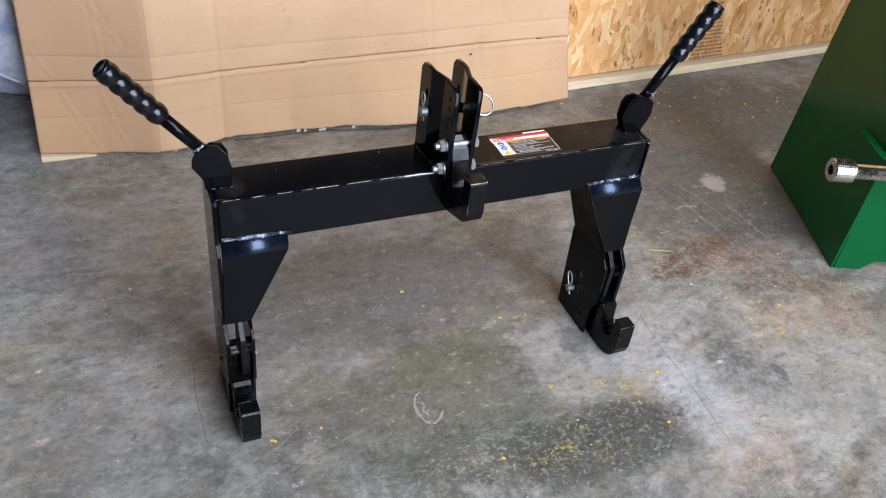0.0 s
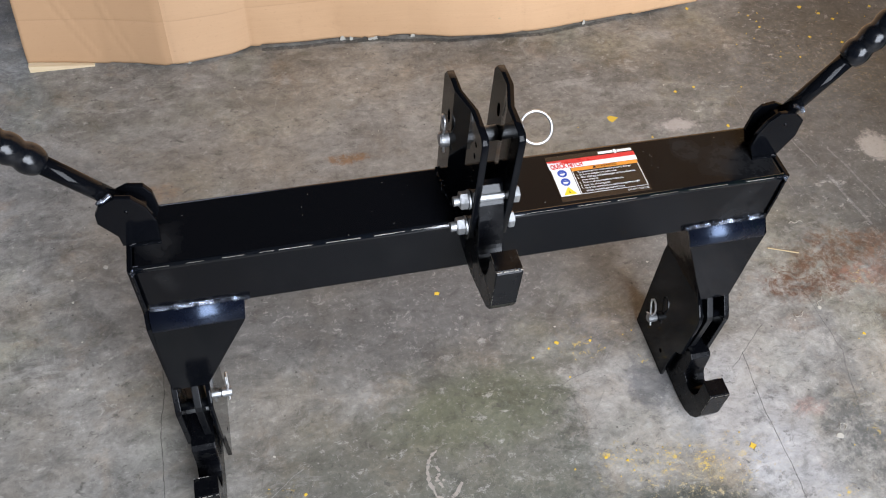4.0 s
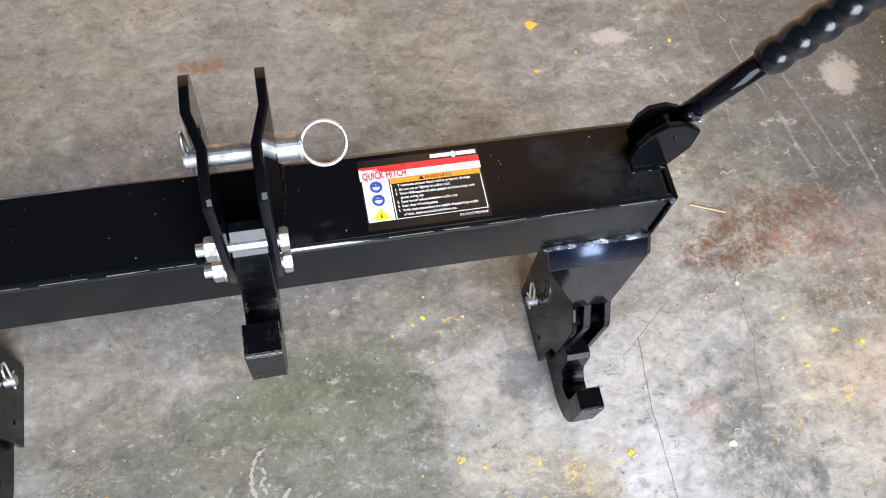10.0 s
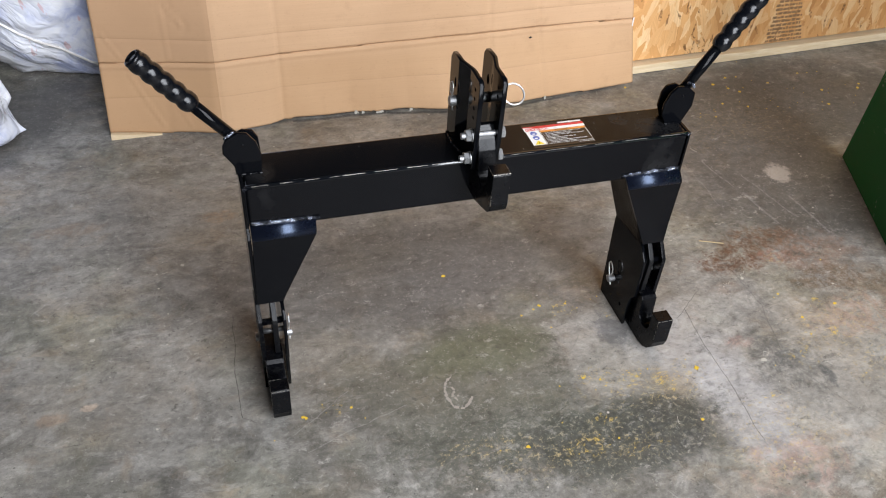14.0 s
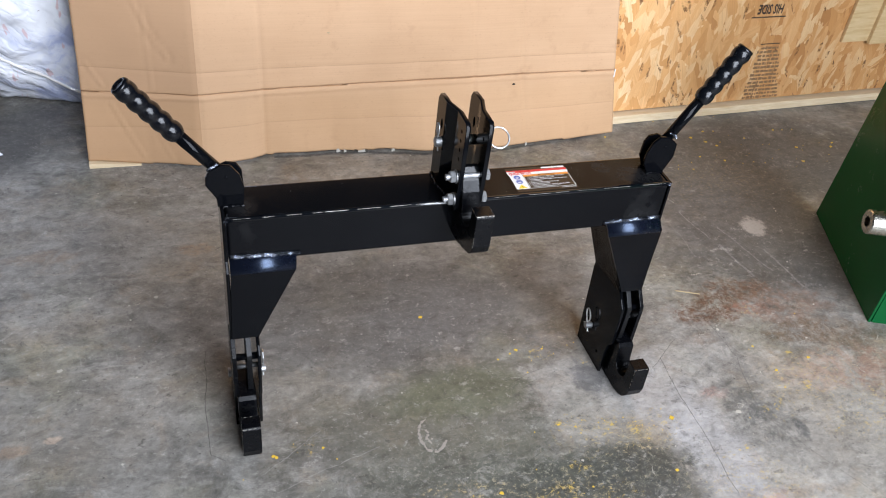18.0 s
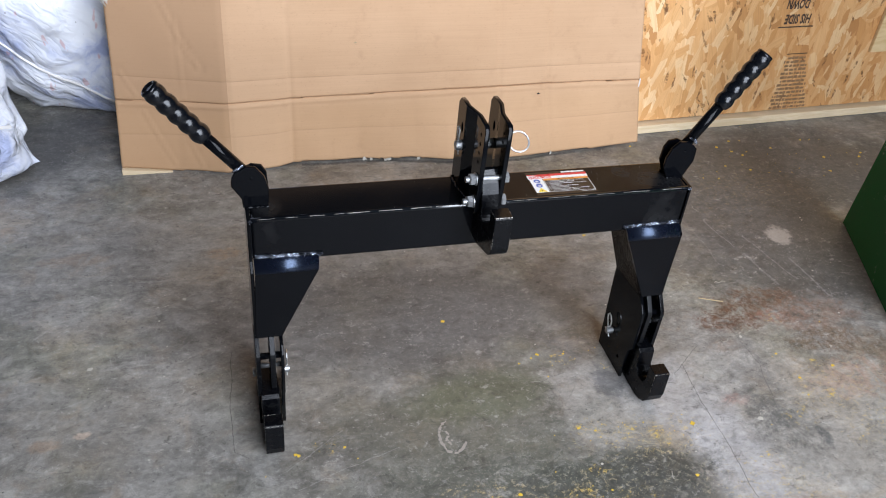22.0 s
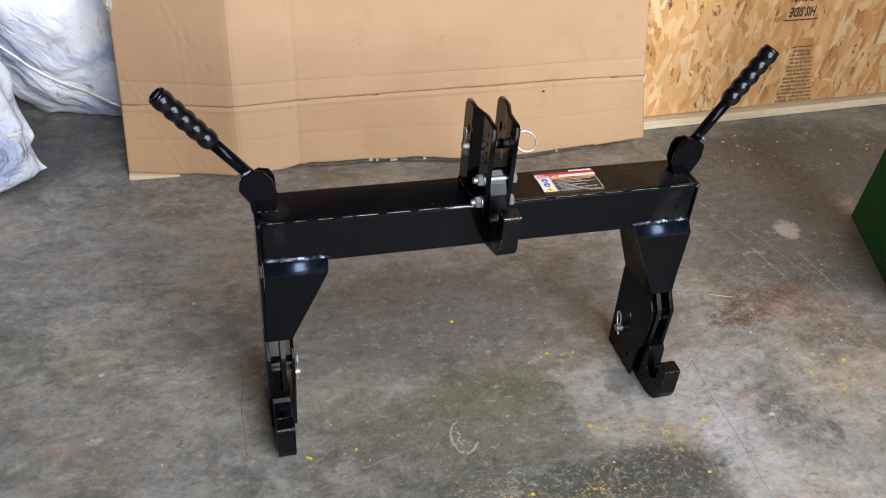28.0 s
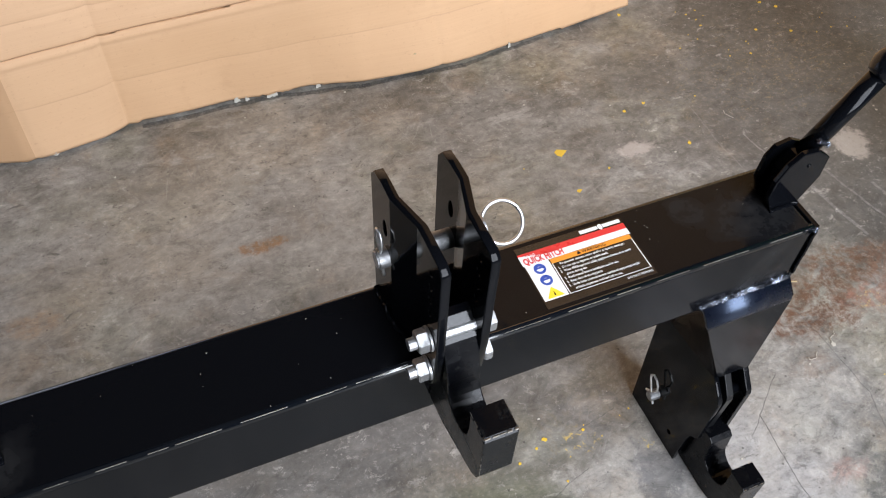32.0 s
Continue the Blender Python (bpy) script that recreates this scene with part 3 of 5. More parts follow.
def osb_mat():
    """Strand board: whole flakes lying over one another in several directions."""
    k = Mat("strand_board", (0.5, 0.3, 0.13), 0.6, 0, 0.3)

    def flakes(turn, seed, wide, tall):
        m = k.t.nodes.new("ShaderNodeMapping")
        m.vector_type = "TEXTURE"
        m.inputs["Rotation"].default_value = (0, turn, 0)
        m.inputs["Location"].default_value = (seed, seed * 2, seed)
        m.inputs["Scale"].default_value = (wide, 0.8, tall)
        k.link(k.where(), m.inputs["Vector"])
        bend = k.t.nodes.new("ShaderNodeVectorMath")
        bend.operation = "ADD"
        wave = k.node("ShaderNodeTexNoise", Scale=55.0, Detail=3.0)
        k.link(k.where(), wave.inputs["Vector"])
        k.link(m.outputs["Vector"], bend.inputs[0])
        soft = k.t.nodes.new("ShaderNodeVectorMath")
        soft.operation = "SCALE"
        soft.inputs["Scale"].default_value = 0.35
        k.link(wave.outputs["Color"], soft.inputs[0])
        k.link(soft.outputs[0], bend.inputs[1])
        v = k.voronoi(1.0, bend.outputs[0])
        s = k.t.nodes.new("ShaderNodeSeparateColor")
        k.link(v.outputs["Color"], s.inputs[0])
        stretch = k.t.nodes.new("ShaderNodeMapping")
        stretch.inputs["Scale"].default_value = (9, 1, 0.8)
        k.link(m.outputs["Vector"], stretch.inputs["Vector"])
        grain = k.noise(1.0, 3, 0.6, stretch.outputs["Vector"])
        return s.outputs[0], s.outputs[1], grain
    tone, top, grain = flakes(-0.1, 0, 0.036, 0.105)
    for turn, seed, wide, tall, keep in ((0.12, 5, 0.032, 0.110, 0.55), (-0.50, 11, 0.034, 0.100, 0.55), (-0.10, 17, 0.027, 0.095, 0.55), (1.10, 29, 0.022, 0.070, 0.80), (-0.35, 23, 0.022, 0.080, 0.62), (0.25, 37, 0.016, 0.060, 0.74)):
        tone2, top2, grain2 = flakes(turn, seed, wide, tall)
        on = k.math("GREATER_THAN", top2, keep)
        tone = k.fade(on, tone, tone2)
        grain = k.fade(on, grain, grain2)
    c = k.ramp(tone, [(0.0, (0.54, 0.26, 0.092)), (0.16, (0.68, 0.35, 0.128)), (0.50, (0.78, 0.43, 0.175)), (0.78, (0.85, 0.52, 0.245)), (1.0, (0.93, 0.66, 0.37))])
    c = k.mix(k.ramp(grain, [(0.35, 0.30), (0.60, 0.0)]), c, (0.46, 0.22, 0.085))
    ragged = k.ramp(k.noise(70, 5, 0.7), [(0.42, 0.0), (0.55, 0.85)])
    for turn, seed in ((0.0, 41), (-0.5, 47)):
        tone3, top3, grain3 = flakes(turn, seed, 0.0085, 0.030)
        c = k.mix(k.math("MULTIPLY", k.math("GREATER_THAN", tone3, 0.972), ragged), c, (0.15, 0.066, 0.026))
    c = k.mix(k.ramp(k.noise(5, 4, 0.6), [(0.45, 0.0), (0.70, 0.25)]), c, (0.62, 0.30, 0.11))
    # browner board to the east, darkened to hold the machine's shade too; ragged rim
    far = k.t.nodes.new("ShaderNodeVectorMath")
    far.operation = "DISTANCE"
    far.inputs[1].default_value = (1.75, 1.0, 0.35)
    k.link(k.where(), far.inputs[0])
    brown_shade = k.math("ADD", far.outputs["Value"], k.math("MULTIPLY", k.math("SUBTRACT", k.noise(4, 6, 0.65), 0.5), 0.7))
    c = k.mix(k.ramp(brown_shade, [(0.50, 0.55), (0.95, 0.0)]), c, k.mix(1.0, c, (0.50, 0.44, 0.36), "MULTIPLY"))
    k.colour(c)
    k.bump(tone, 0.35, 0.0015)
    return k.m


def timber_mat(name, light, dark):
    k = Mat(name, light, 0.65, 0, 0.3)
    grain = k.noise(6, 6, 0.65, k.scaled(1.2, 14, 14), 1.0)
    k.colour(k.mix(k.ramp(grain, [(0.35, 0.0), (0.7, 1.0)]), light, dark))
    k.bump(grain, 0.2, 0.002)
    return k.m


def bag_mat():
    k = Mat("white_translucent_plastic_bag", (0.82, 0.84, 0.90), 0.22, 0, 0.6)
    warp = k.t.nodes.new("ShaderNodeVectorMath")
    warp.operation = "MULTIPLY_ADD"
    wave = k.node("ShaderNodeTexNoise", Scale=7.0, Detail=3.0)
    k.link(k.where(), wave.inputs["Vector"])
    k.link(wave.outputs["Color"], warp.inputs[0])
    warp.inputs[1].default_value = (0.10, 0.10, 0.10)
    k.link(k.where(), warp.inputs[2])

    def pull(turn, long, across, seed):
        """Film drawn tight into long creases along one direction."""
        m = k.t.nodes.new("ShaderNodeMapping")
        m.vector_type = "TEXTURE"
        m.inputs["Location"].default_value = (seed, seed * 0.6, seed * 1.7)
        m.inputs["Rotation"].default_value = (0.2, turn, 0.2)
        m.inputs["Scale"].default_value = (long, across, across)
        k.link(warp.outputs[0], m.inputs["Vector"])
        n = k.node("ShaderNodeTexNoise", Scale=1.0, Detail=1.0, Roughness=0.4, Distortion=0.1)
        k.link(m.outputs["Vector"], n.inputs["Vector"])
        return k.math("ABSOLUTE", k.math("SUBTRACT", n.outputs["Fac"], 0.5))
    drawn = k.ramp(k.noise(4.5, 2), [(0.42, 0.0), (0.58, 1.0)])
    a1, a2, a3 = pull(0.75, 0.30, 0.040, 0), pull(-0.5, 0.24, 0.050, 7), pull(0.6, 0.10, 0.014, 3)
    f1 = k.voronoi(8.0, warp.outputs[0])
    c = k.ramp(k.noise(6, 5, 0.62, warp.outputs[0], 0.5), [(0.38, (0.52, 0.58, 0.82)), (0.48, (0.82, 0.85, 0.97)), (0.60, (0.95, 0.96, 1.0))])
    pink = k.ramp(k.noise(20, 2, 0.5, k.scaled(2.4, 1, 0.7, (7, 1, 3), 0.4)), [(0.66, 0.0), (0.70, 0.55)])
    c = k.mix(pink, c, (0.78, 0.42, 0.41))
    dark = k.ramp(k.noise(60, 2, 0.5, k.scaled(1, 1, 1, (1, 4, 9))), [(0.77, 0.0), (0.79, 0.8)])
    c = k.mix(dark, c, (0.10, 0.03, 0.03))
    k.colour(c)
    h = k.math("ADD", k.math("MULTIPLY", f1.outputs["Distance"], 0.55), k.math("ADD", k.math("MULTIPLY", a1, 0.55), k.math("ADD", k.math("MULTIPLY", a2, 0.45), k.math("MULTIPLY", k.math("MULTIPLY", a3, drawn), 0.42))))
    k.bump(h, 0.8, 0.026)
    k.b.inputs["Roughness"].default_value = 0.24
    k.b.inputs["Coat Weight"].default_value = 0.9
    k.b.inputs["Coat Roughness"].default_value = 0.12
    return k.m


def wall_mat(name, colour):
    k = Mat(name, colour, 0.8)
    k.colour(k.mix(k.noise(3, 6, 0.6), colour, tuple(c * 0.7 for c in colour)))
    k.bump(k.noise(30, 4), 0.2, 0.003)
    return k.m


CONCRETE = concrete()
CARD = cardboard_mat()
OSB = osb_mat()
PINE = timber_mat("pale_pine", (0.76, 0.62, 0.42), (0.62, 0.46, 0.27))
PLY = timber_mat("plywood_face", (0.62, 0.46, 0.25), (0.50, 0.33, 0.15))
BAG = bag_mat()
GREEN = painted("green_paint", (0.002, 0.076, 0.019), 0.22, 0.4, 0.16)
WALL = wall_mat("grey_wall_sheet", (0.10, 0.10, 0.10))
ROOF = wall_mat("dark_roof_sheet", (0.05, 0.05, 0.055))
TAPE = flat("clear_tape", (0.75, 0.72, 0.68), 0.15)
YELLOW_CHIP = flat("yellow_paint_chip", (0.68, 0.45, 0.05), 0.5)
PALE_CHIP = flat("pale_chip", (0.46, 0.43, 0.37), 0.7)
BRASS_CHIP = flat("wood_splinter", (0.42, 0.32, 0.18), 0.7)
CHALK = flat("dried_pale_residue", (0.33, 0.295, 0.255), 0.8)

# ---------------------------------------------------------------- mesh helpers


def ob_of(name, bm, material, smooth=False):
    me = bpy.data.meshes.new(name)
    bm.normal_update()
    bm.to_mesh(me)
    bm.free()
    me.materials.append(material)
    if smooth:
        for p in me.polygons:
            p.use_smooth = True
    return new(name, me)


def part(name, bm, material, parent, label="", smooth=False):
    ob = ob_of(name, bm, material, smooth)
    ob.parent = parent
    return tagged(ob, label)


def thing(name, at, label, category, group="", kind=""):
    ob = new(name)
    ob.location = at
    return tagged(ob, label, category, group, kind)


def box(x0, x1, y0, y1, z0, z1, bevel=0.0, seg=2):
    bm = bmesh.new()
    bmesh.ops.create_cube(bm, size=1.0)
    for v in bm.verts:
        v.co = Vector((x0 if v.co.x < 0 else x1, y0 if v.co.y < 0 else y1, z0 if v.co.z < 0 else z1))
    if bevel:
        bmesh.ops.bevel(bm, geom=bm.edges[:], offset=bevel, segments=seg, affect="EDGES", profile=0.5)
    return bm


def prism(poly, a, b, axis="x", bevel=0.0):
    """A flat plate: poly in the two other axes, from a to b along the axis."""
    def at(u, v, w):
        return {"x": (w, u, v), "y": (u, w, v), "z": (u, v, w)}[axis]
    bm = bmesh.new()
    lo = [bm.verts.new(at(u, v, a)) for u, v in poly]
    hi = [bm.verts.new(at(u, v, b)) for u, v in poly]
    n = len(poly)
    bm.faces.new(lo)
    bm.faces.new(hi)
    for i in range(n):
        bm.faces.new((lo[i], lo[(i + 1) % n], hi[(i + 1) % n], hi[i]))
    bmesh.ops.recalc_face_normals(bm, faces=bm.faces)
    if bevel:
        rim = [e for e in bm.edges if all(len(f.verts) == n for f in e.link_faces) or any(len(f.verts) == n and n != 4 for f in e.link_faces)] if n != 4 else bm.edges[:]
        bmesh.ops.bevel(bm, geom=rim, offset=bevel, segments=2, affect="EDGES", profile=0.6)
    return bm


def rod(p, q, r, seg=16, r2=None, bevel=0.0):
    p, q = Vector(p), Vector(q)
    bm = bmesh.new()
    bmesh.ops.create_cone(bm, cap_ends=True, segments=seg, radius1=r, radius2=r if r2 is None else r2, depth=(q - p).length)
    if bevel:
        ends = [e for e in bm.edges if any(len(f.verts) == seg for f in e.link_faces)]
        bmesh.ops.bevel(bm, geom=ends, offset=bevel, segments=2, affect="EDGES")
    m = Matrix.Translation((p + q) / 2) @ (q - p).to_track_quat("Z", "Y").to_matrix().to_4x4()
    bmesh.ops.transform(bm, matrix=m, verts=bm.verts)
    return bm


def joined(*meshes):
    bm = bmesh.new()
    for one in meshes:
        me = bpy.data.meshes.new("part")
        one.to_mesh(me)
        one.free()
        bm.from_mesh(me)
        bpy.data.meshes.remove(me)
    return bm


def lathe(profile, seg=24):
    """profile: (radius, height) pairs, turned round z."""
    bm = bmesh.new()
    rings = []
    for r, h in profile:
        rings.append([bm.verts.new((r * math.cos(2 * math.pi * i / seg), r * math.sin(2 * math.pi * i / seg), h)) for i in range(seg)])
    for a, b in zip(rings, rings[1:]):
        for i in range(seg):
            bm.faces.new((a[i], a[(i + 1) % seg], b[(i + 1) % seg], b[i]))
    bm.faces.new(rings[0])
    bm.faces.new(rings[-1])
    bmesh.ops.recalc_face_normals(bm, faces=bm.faces)
    return bm


def tube_along(points, r, seg=8, closed=False):
    """A round wire along points."""
    bm = bmesh.new()
    pts = [Vector(p) for p in points]
    n = len(pts)
    rings = []
    up = None
    for i, p in enumerate(pts):
        a = pts[(i - 1) % n] if closed or i else p
        b = pts[(i + 1) % n] if closed or i < n - 1 else p
        d = (b - a).normalized()
        if up is None:
            up = d.orthogonal().normalized()
        up = (up - d * up.dot(d)).normalized()
        side = d.cross(up)
        rings.append([bm.verts.new(p + r * (math.cos(2 * math.pi * j / seg) * up + math.sin(2 * math.pi * j / seg) * side)) for j in range(seg)])
    pairs = list(zip(rings, rings[1:])) + ([(rings[-1], rings[0])] if closed else [])
    for a, b in pairs:
        for j in range(seg):
            bm.faces.new((a[j], a[(j + 1) % seg], b[(j + 1) % seg], b[j]))
    if not closed:
        bm.faces.new(rings[0])
        bm.faces.new(rings[-1])
    bmesh.ops.recalc_face_normals(bm, faces=bm.faces)
    return bm


def cut_plate(poly, holes, a, b, bevel=0.0008):
    """A steel plate in the y-z plane with round holes right through it, from x = a to x = b."""
    cu = bpy.data.curves.new("plate", "CURVE")
    cu.dimensions, cu.fill_mode = "2D", "BOTH"
    cu.extrude, cu.bevel_depth, cu.bevel_resolution = (b - a) / 2 - bevel, bevel, 1
    rings = [poly] + [[(y + r * math.cos(t), z + s * r * math.sin(t)) for t in [2 * math.pi * i / 14 for i in range(14)]] for y, z, r, s in holes]
    for ring in rings:
        sp = cu.splines.new("POLY")
        sp.points.add(len(ring) - 1)
        for p, (u, v) in zip(sp.points, ring):
            p.co = (u, v, 0, 1)
        sp.use_cyclic_u = True
    tmp = bpy.data.objects.new("plate", cu)
    me = bpy.data.meshes.new_from_object(tmp)
    bm = bmesh.new()
    bm.from_mesh(me)
    bpy.data.objects.remove(tmp)
    bpy.data.curves.remove(cu)
    bpy.data.meshes.remove(me)
    bmesh.ops.remove_doubles(bm, verts=bm.verts, dist=1e-6)
    bmesh.ops.transform(bm, matrix=Matrix(((0, 0, 1, (a + b) / 2), (1, 0, 0, 0), (0, 1, 0, 0), (0, 0, 0, 1))), verts=bm.verts)
    bmesh.ops.recalc_face_normals(bm, faces=bm.faces)
    return bm


def words(text, size, material, m, parent, name="lettering", thick=0.00008, spread=1.0, bold=0.0):
    cu = bpy.data.curves.new(name, "FONT")
    cu.body, cu.size, cu.extrude, cu.offset = text, size, thick, bold
    cu.space_line, cu.align_x = 0.85, "LEFT"
    cu.resolution_u = 2
    tmp = bpy.data.objects.new(name, cu)
    me = bpy.data.meshes.new_from_object(tmp)
    bpy.data.objects.remove(tmp)
    bpy.data.curves.remove(cu)
    me.transform(m @ Matrix.Diagonal((spread, 1, 1, 1)))
    me.materials.clear()
    me.materials.append(material)
    ob = new(name, me)
    ob.parent = parent
    return ob


def hexagon(p, q, r):
    return rod(p, q, r, 6, bevel=0.0009)


def mirror_x(bm):
    for v in bm.verts:
        v.co.x = -v.co.x
    bmesh.ops.reverse_faces(bm, faces=bm.faces)
    return bm


# ---------------------------------------------------------------- the building
def setting(name, bm, material, label, category):
    return tagged(ob_of(name, bm, material), label, category, kind="structure")


X0, X1, Y0, Y1, ZT = -3.6, 5.0, -2.6, 3.4, 4.2
ground = bmesh.new()
bmesh.ops.create_grid(ground, x_segments=2, y_segments=2, size=1.0)
for v in ground.verts:
    v.co = Vector((v.co.x * 9, v.co.y * 9, 0))
setting("floor", ground, CONCRETE, "worn grey concrete workshop floor with oil, rust and yellow paint stains", "floor")
setting("wall_north", box(X0, X1, Y1, Y1 + 0.12, 0, ZT), WALL, "dim grey sheet wall behind the bags", "wall")
setting("wall_east", box(X1, X1 + 0.12, Y0, Y1, 0, ZT), WALL, "grey sheet wall of the workshop", "wall")
setting("wall_west", box(X0 - 0.12, X0, Y0, Y1, 0, ZT), WALL, "grey sheet wall of the workshop", "wall")
south = joined(box(X0, -0.38, Y0 - 0.12, Y0, 0, ZT), box(1.62, X1, Y0 - 0.12, Y0, 0, ZT), box(-0.38, 1.62, Y0 - 0.12, Y0, 3.95, ZT))
setting("wall_south", south, WALL, "grey sheet wall with a tall open bay door", "wall")
setting("ceiling", box(X0 - 0.12, X1 + 0.12, Y0 - 0.12, Y1 + 0.12, ZT, ZT + 0.1), ROOF, "dark sheet roof of the workshop", "ceiling")

# strand board partition on a pale timber sole plate, turned a little to the beam
WALL_TURN = math.atan2(0.055, 1.0)


def wall_frame():
    return Matrix.Translation((0.34, 0.925, 0)) @ Matrix.Rotation(WALL_TURN, 4, "Z")


partition = setting("wall_partition", box(0, 3.6, 0.0, 0.012, 0.0335, 2.4), OSB, "orange strand board partition with stencilled writing", "wall")
partition.matrix_world = wall_frame()
back = setting("wall_partition_back", box(0, 3.6, 0.05, 0.1, 0.0, 2.4), WALL, "grey back of the strand board partition", "wall")
back.matrix_world = wall_frame()
sole = setting("trim", box(0.0, 3.6, -0.022, 0.012, 0.001, 0.027, 0.002), PINE, "pale pine sole plate along the foot of the partition", "trim")
sole.matrix_world = wall_frame()
ply = tagged(ob_of("plywood_sheet", box(1.245, 2.5, -0.013, -0.002, 0.218, 1.5, 0.001), PLY), "pale plywood sheet fixed on the strand board partition", "plywood")
ply.matrix_world = wall_frame()
ply2 = tagged(ob_of("plywood_strip", box(1.345, 2.5, -0.026, -0.014, 0.212, 1.5, 0.001), PLY), "second pale plywood sheet lapped over the first", "plywood")
ply2.matrix_world = wall_frame()

# writing stencilled upside down on the board
UPSIDE = Matrix(((-1, 0, 0, 0), (0, 0, -1, 0), (0, -1, 0, 0), (0, 0, 0, 1)))
words("HIS SIDE", 0.040, INK_STENCIL, Matrix.Translation((0.980, -0.001, 0.349)) @ UPSIDE, partition, "stencil_line", spread=0.62, bold=0.0013)
words("DOWN", 0.040, INK_STENCIL, Matrix.Translation((0.959, -0.001, 0.395)) @ UPSIDE, partition, "stencil_line", spread=0.58, bold=0.0013)
part("stencil_rule", box(0.874, 0.998, -0.0012, -0.0002, 0.309, 0.3125), INK_STENCIL, partition)
part("stencil_rule", box(0.890, 0.985, -0.0012, -0.0002, 0.402, 0.4055), INK_STENCIL, partition)
part("stencil_rule", box(0.941, 1.013, -0.0012, -0.0002, 0.222, 0.2245), INK_STENCIL, partition)
rng = random.Random(4)
pieces = []
for row in range(14):
    x = 0.938 + rng.uniform(0, 0.012)
    end = 1.072 - 0.0045 * row
    while x < end:
        w = rng.uniform(0.003, 0.016)
        z = 0.037 + row * 0.0130
        pieces.append(box(x, min(x + w, end + 0.004), -0.0012, -0.0002, z, z + rng.uniform(0.0055, 0.0085)))
        x += w + rng.uniform(0.0015, 0.005)
part("stencil_bars", joined(*pieces), INK_FAINT, partition)
from mathutils.bvhtree import BVHTree

# ---------------------------------------------------------------- the quick hitch
TOP, LOW, DEEP = 0.447, 0.363, 0.088
hitch = thing("quick_hitch", (0, 0, 0), "glossy black steel three-point quick hitch frame standing on concrete", "tractor hitch")

beam = part("beam", box(-0.374, 0.374, 0.0, DEEP, LOW, TOP, 0.0052, 4), BEAM_PAINT, hitch, "square black tube cross beam")

# extra rods, glossier than the beam's paint, added to draw the edge highlights
for y in (0.0047, DEEP - 0.0047):
    part("rounded_edge", rod((-0.3738, y, TOP - 0.0047), (0.3738, y, TOP - 0.0047), 0.0047, 32), EDGE_GLOSS, beam, "shiny rounded edge of the tube, added to carry its highlight", True)


def bead(points, r, seed):
    """A lumpy weld bead along points."""
    g = random.Random(seed)
    pts = []
    for a, b in zip(points, points[1:]):
        a, b = Vector(a), Vector(b)
        n = max(2, int((b - a).length / 0.0035))
        pts += [a.lerp(b, i / n) + Vector((g.uniform(-1, 1), g.uniform(-1, 1), g.uniform(-1, 1))) * r * 0.22 for i in range(n)]
    pts.append(Vector(points[-1]))
    bm = tube_along(pts, r, 8)
    for v in bm.verts:
        v.co += Vector((g.uniform(-1, 1), g.uniform(-1, 1), g.uniform(-1, 1))) * r * 0.16
    return bm


HOOK = [(0.035, 0.10), (0.0, 0.10), (-0.036, 0.099), (-0.042, 0.094), (-0.0435, 0.070)]
HOOK += [(-0.0635 + 0.020 * math.cos(a), 0.066 + 0.020 * math.sin(a)) for a in [math.radians(d) for d in (-8, -22, -36, -50, -64, -77, -90, -103, -116, -130, -144, -158, -172)]]
HOOK += [(-0.0835, 0.070), (-0.0835, 0.095), (-0.081, 0.098), (-0.106, 0.098), (-0.109, 0.095), (-0.109, 0.042), (-0.104, 0.026), (-0.094, 0.013), (-0.080, 0.005), (-0.062, 0.001), (0.035, 0.001)]


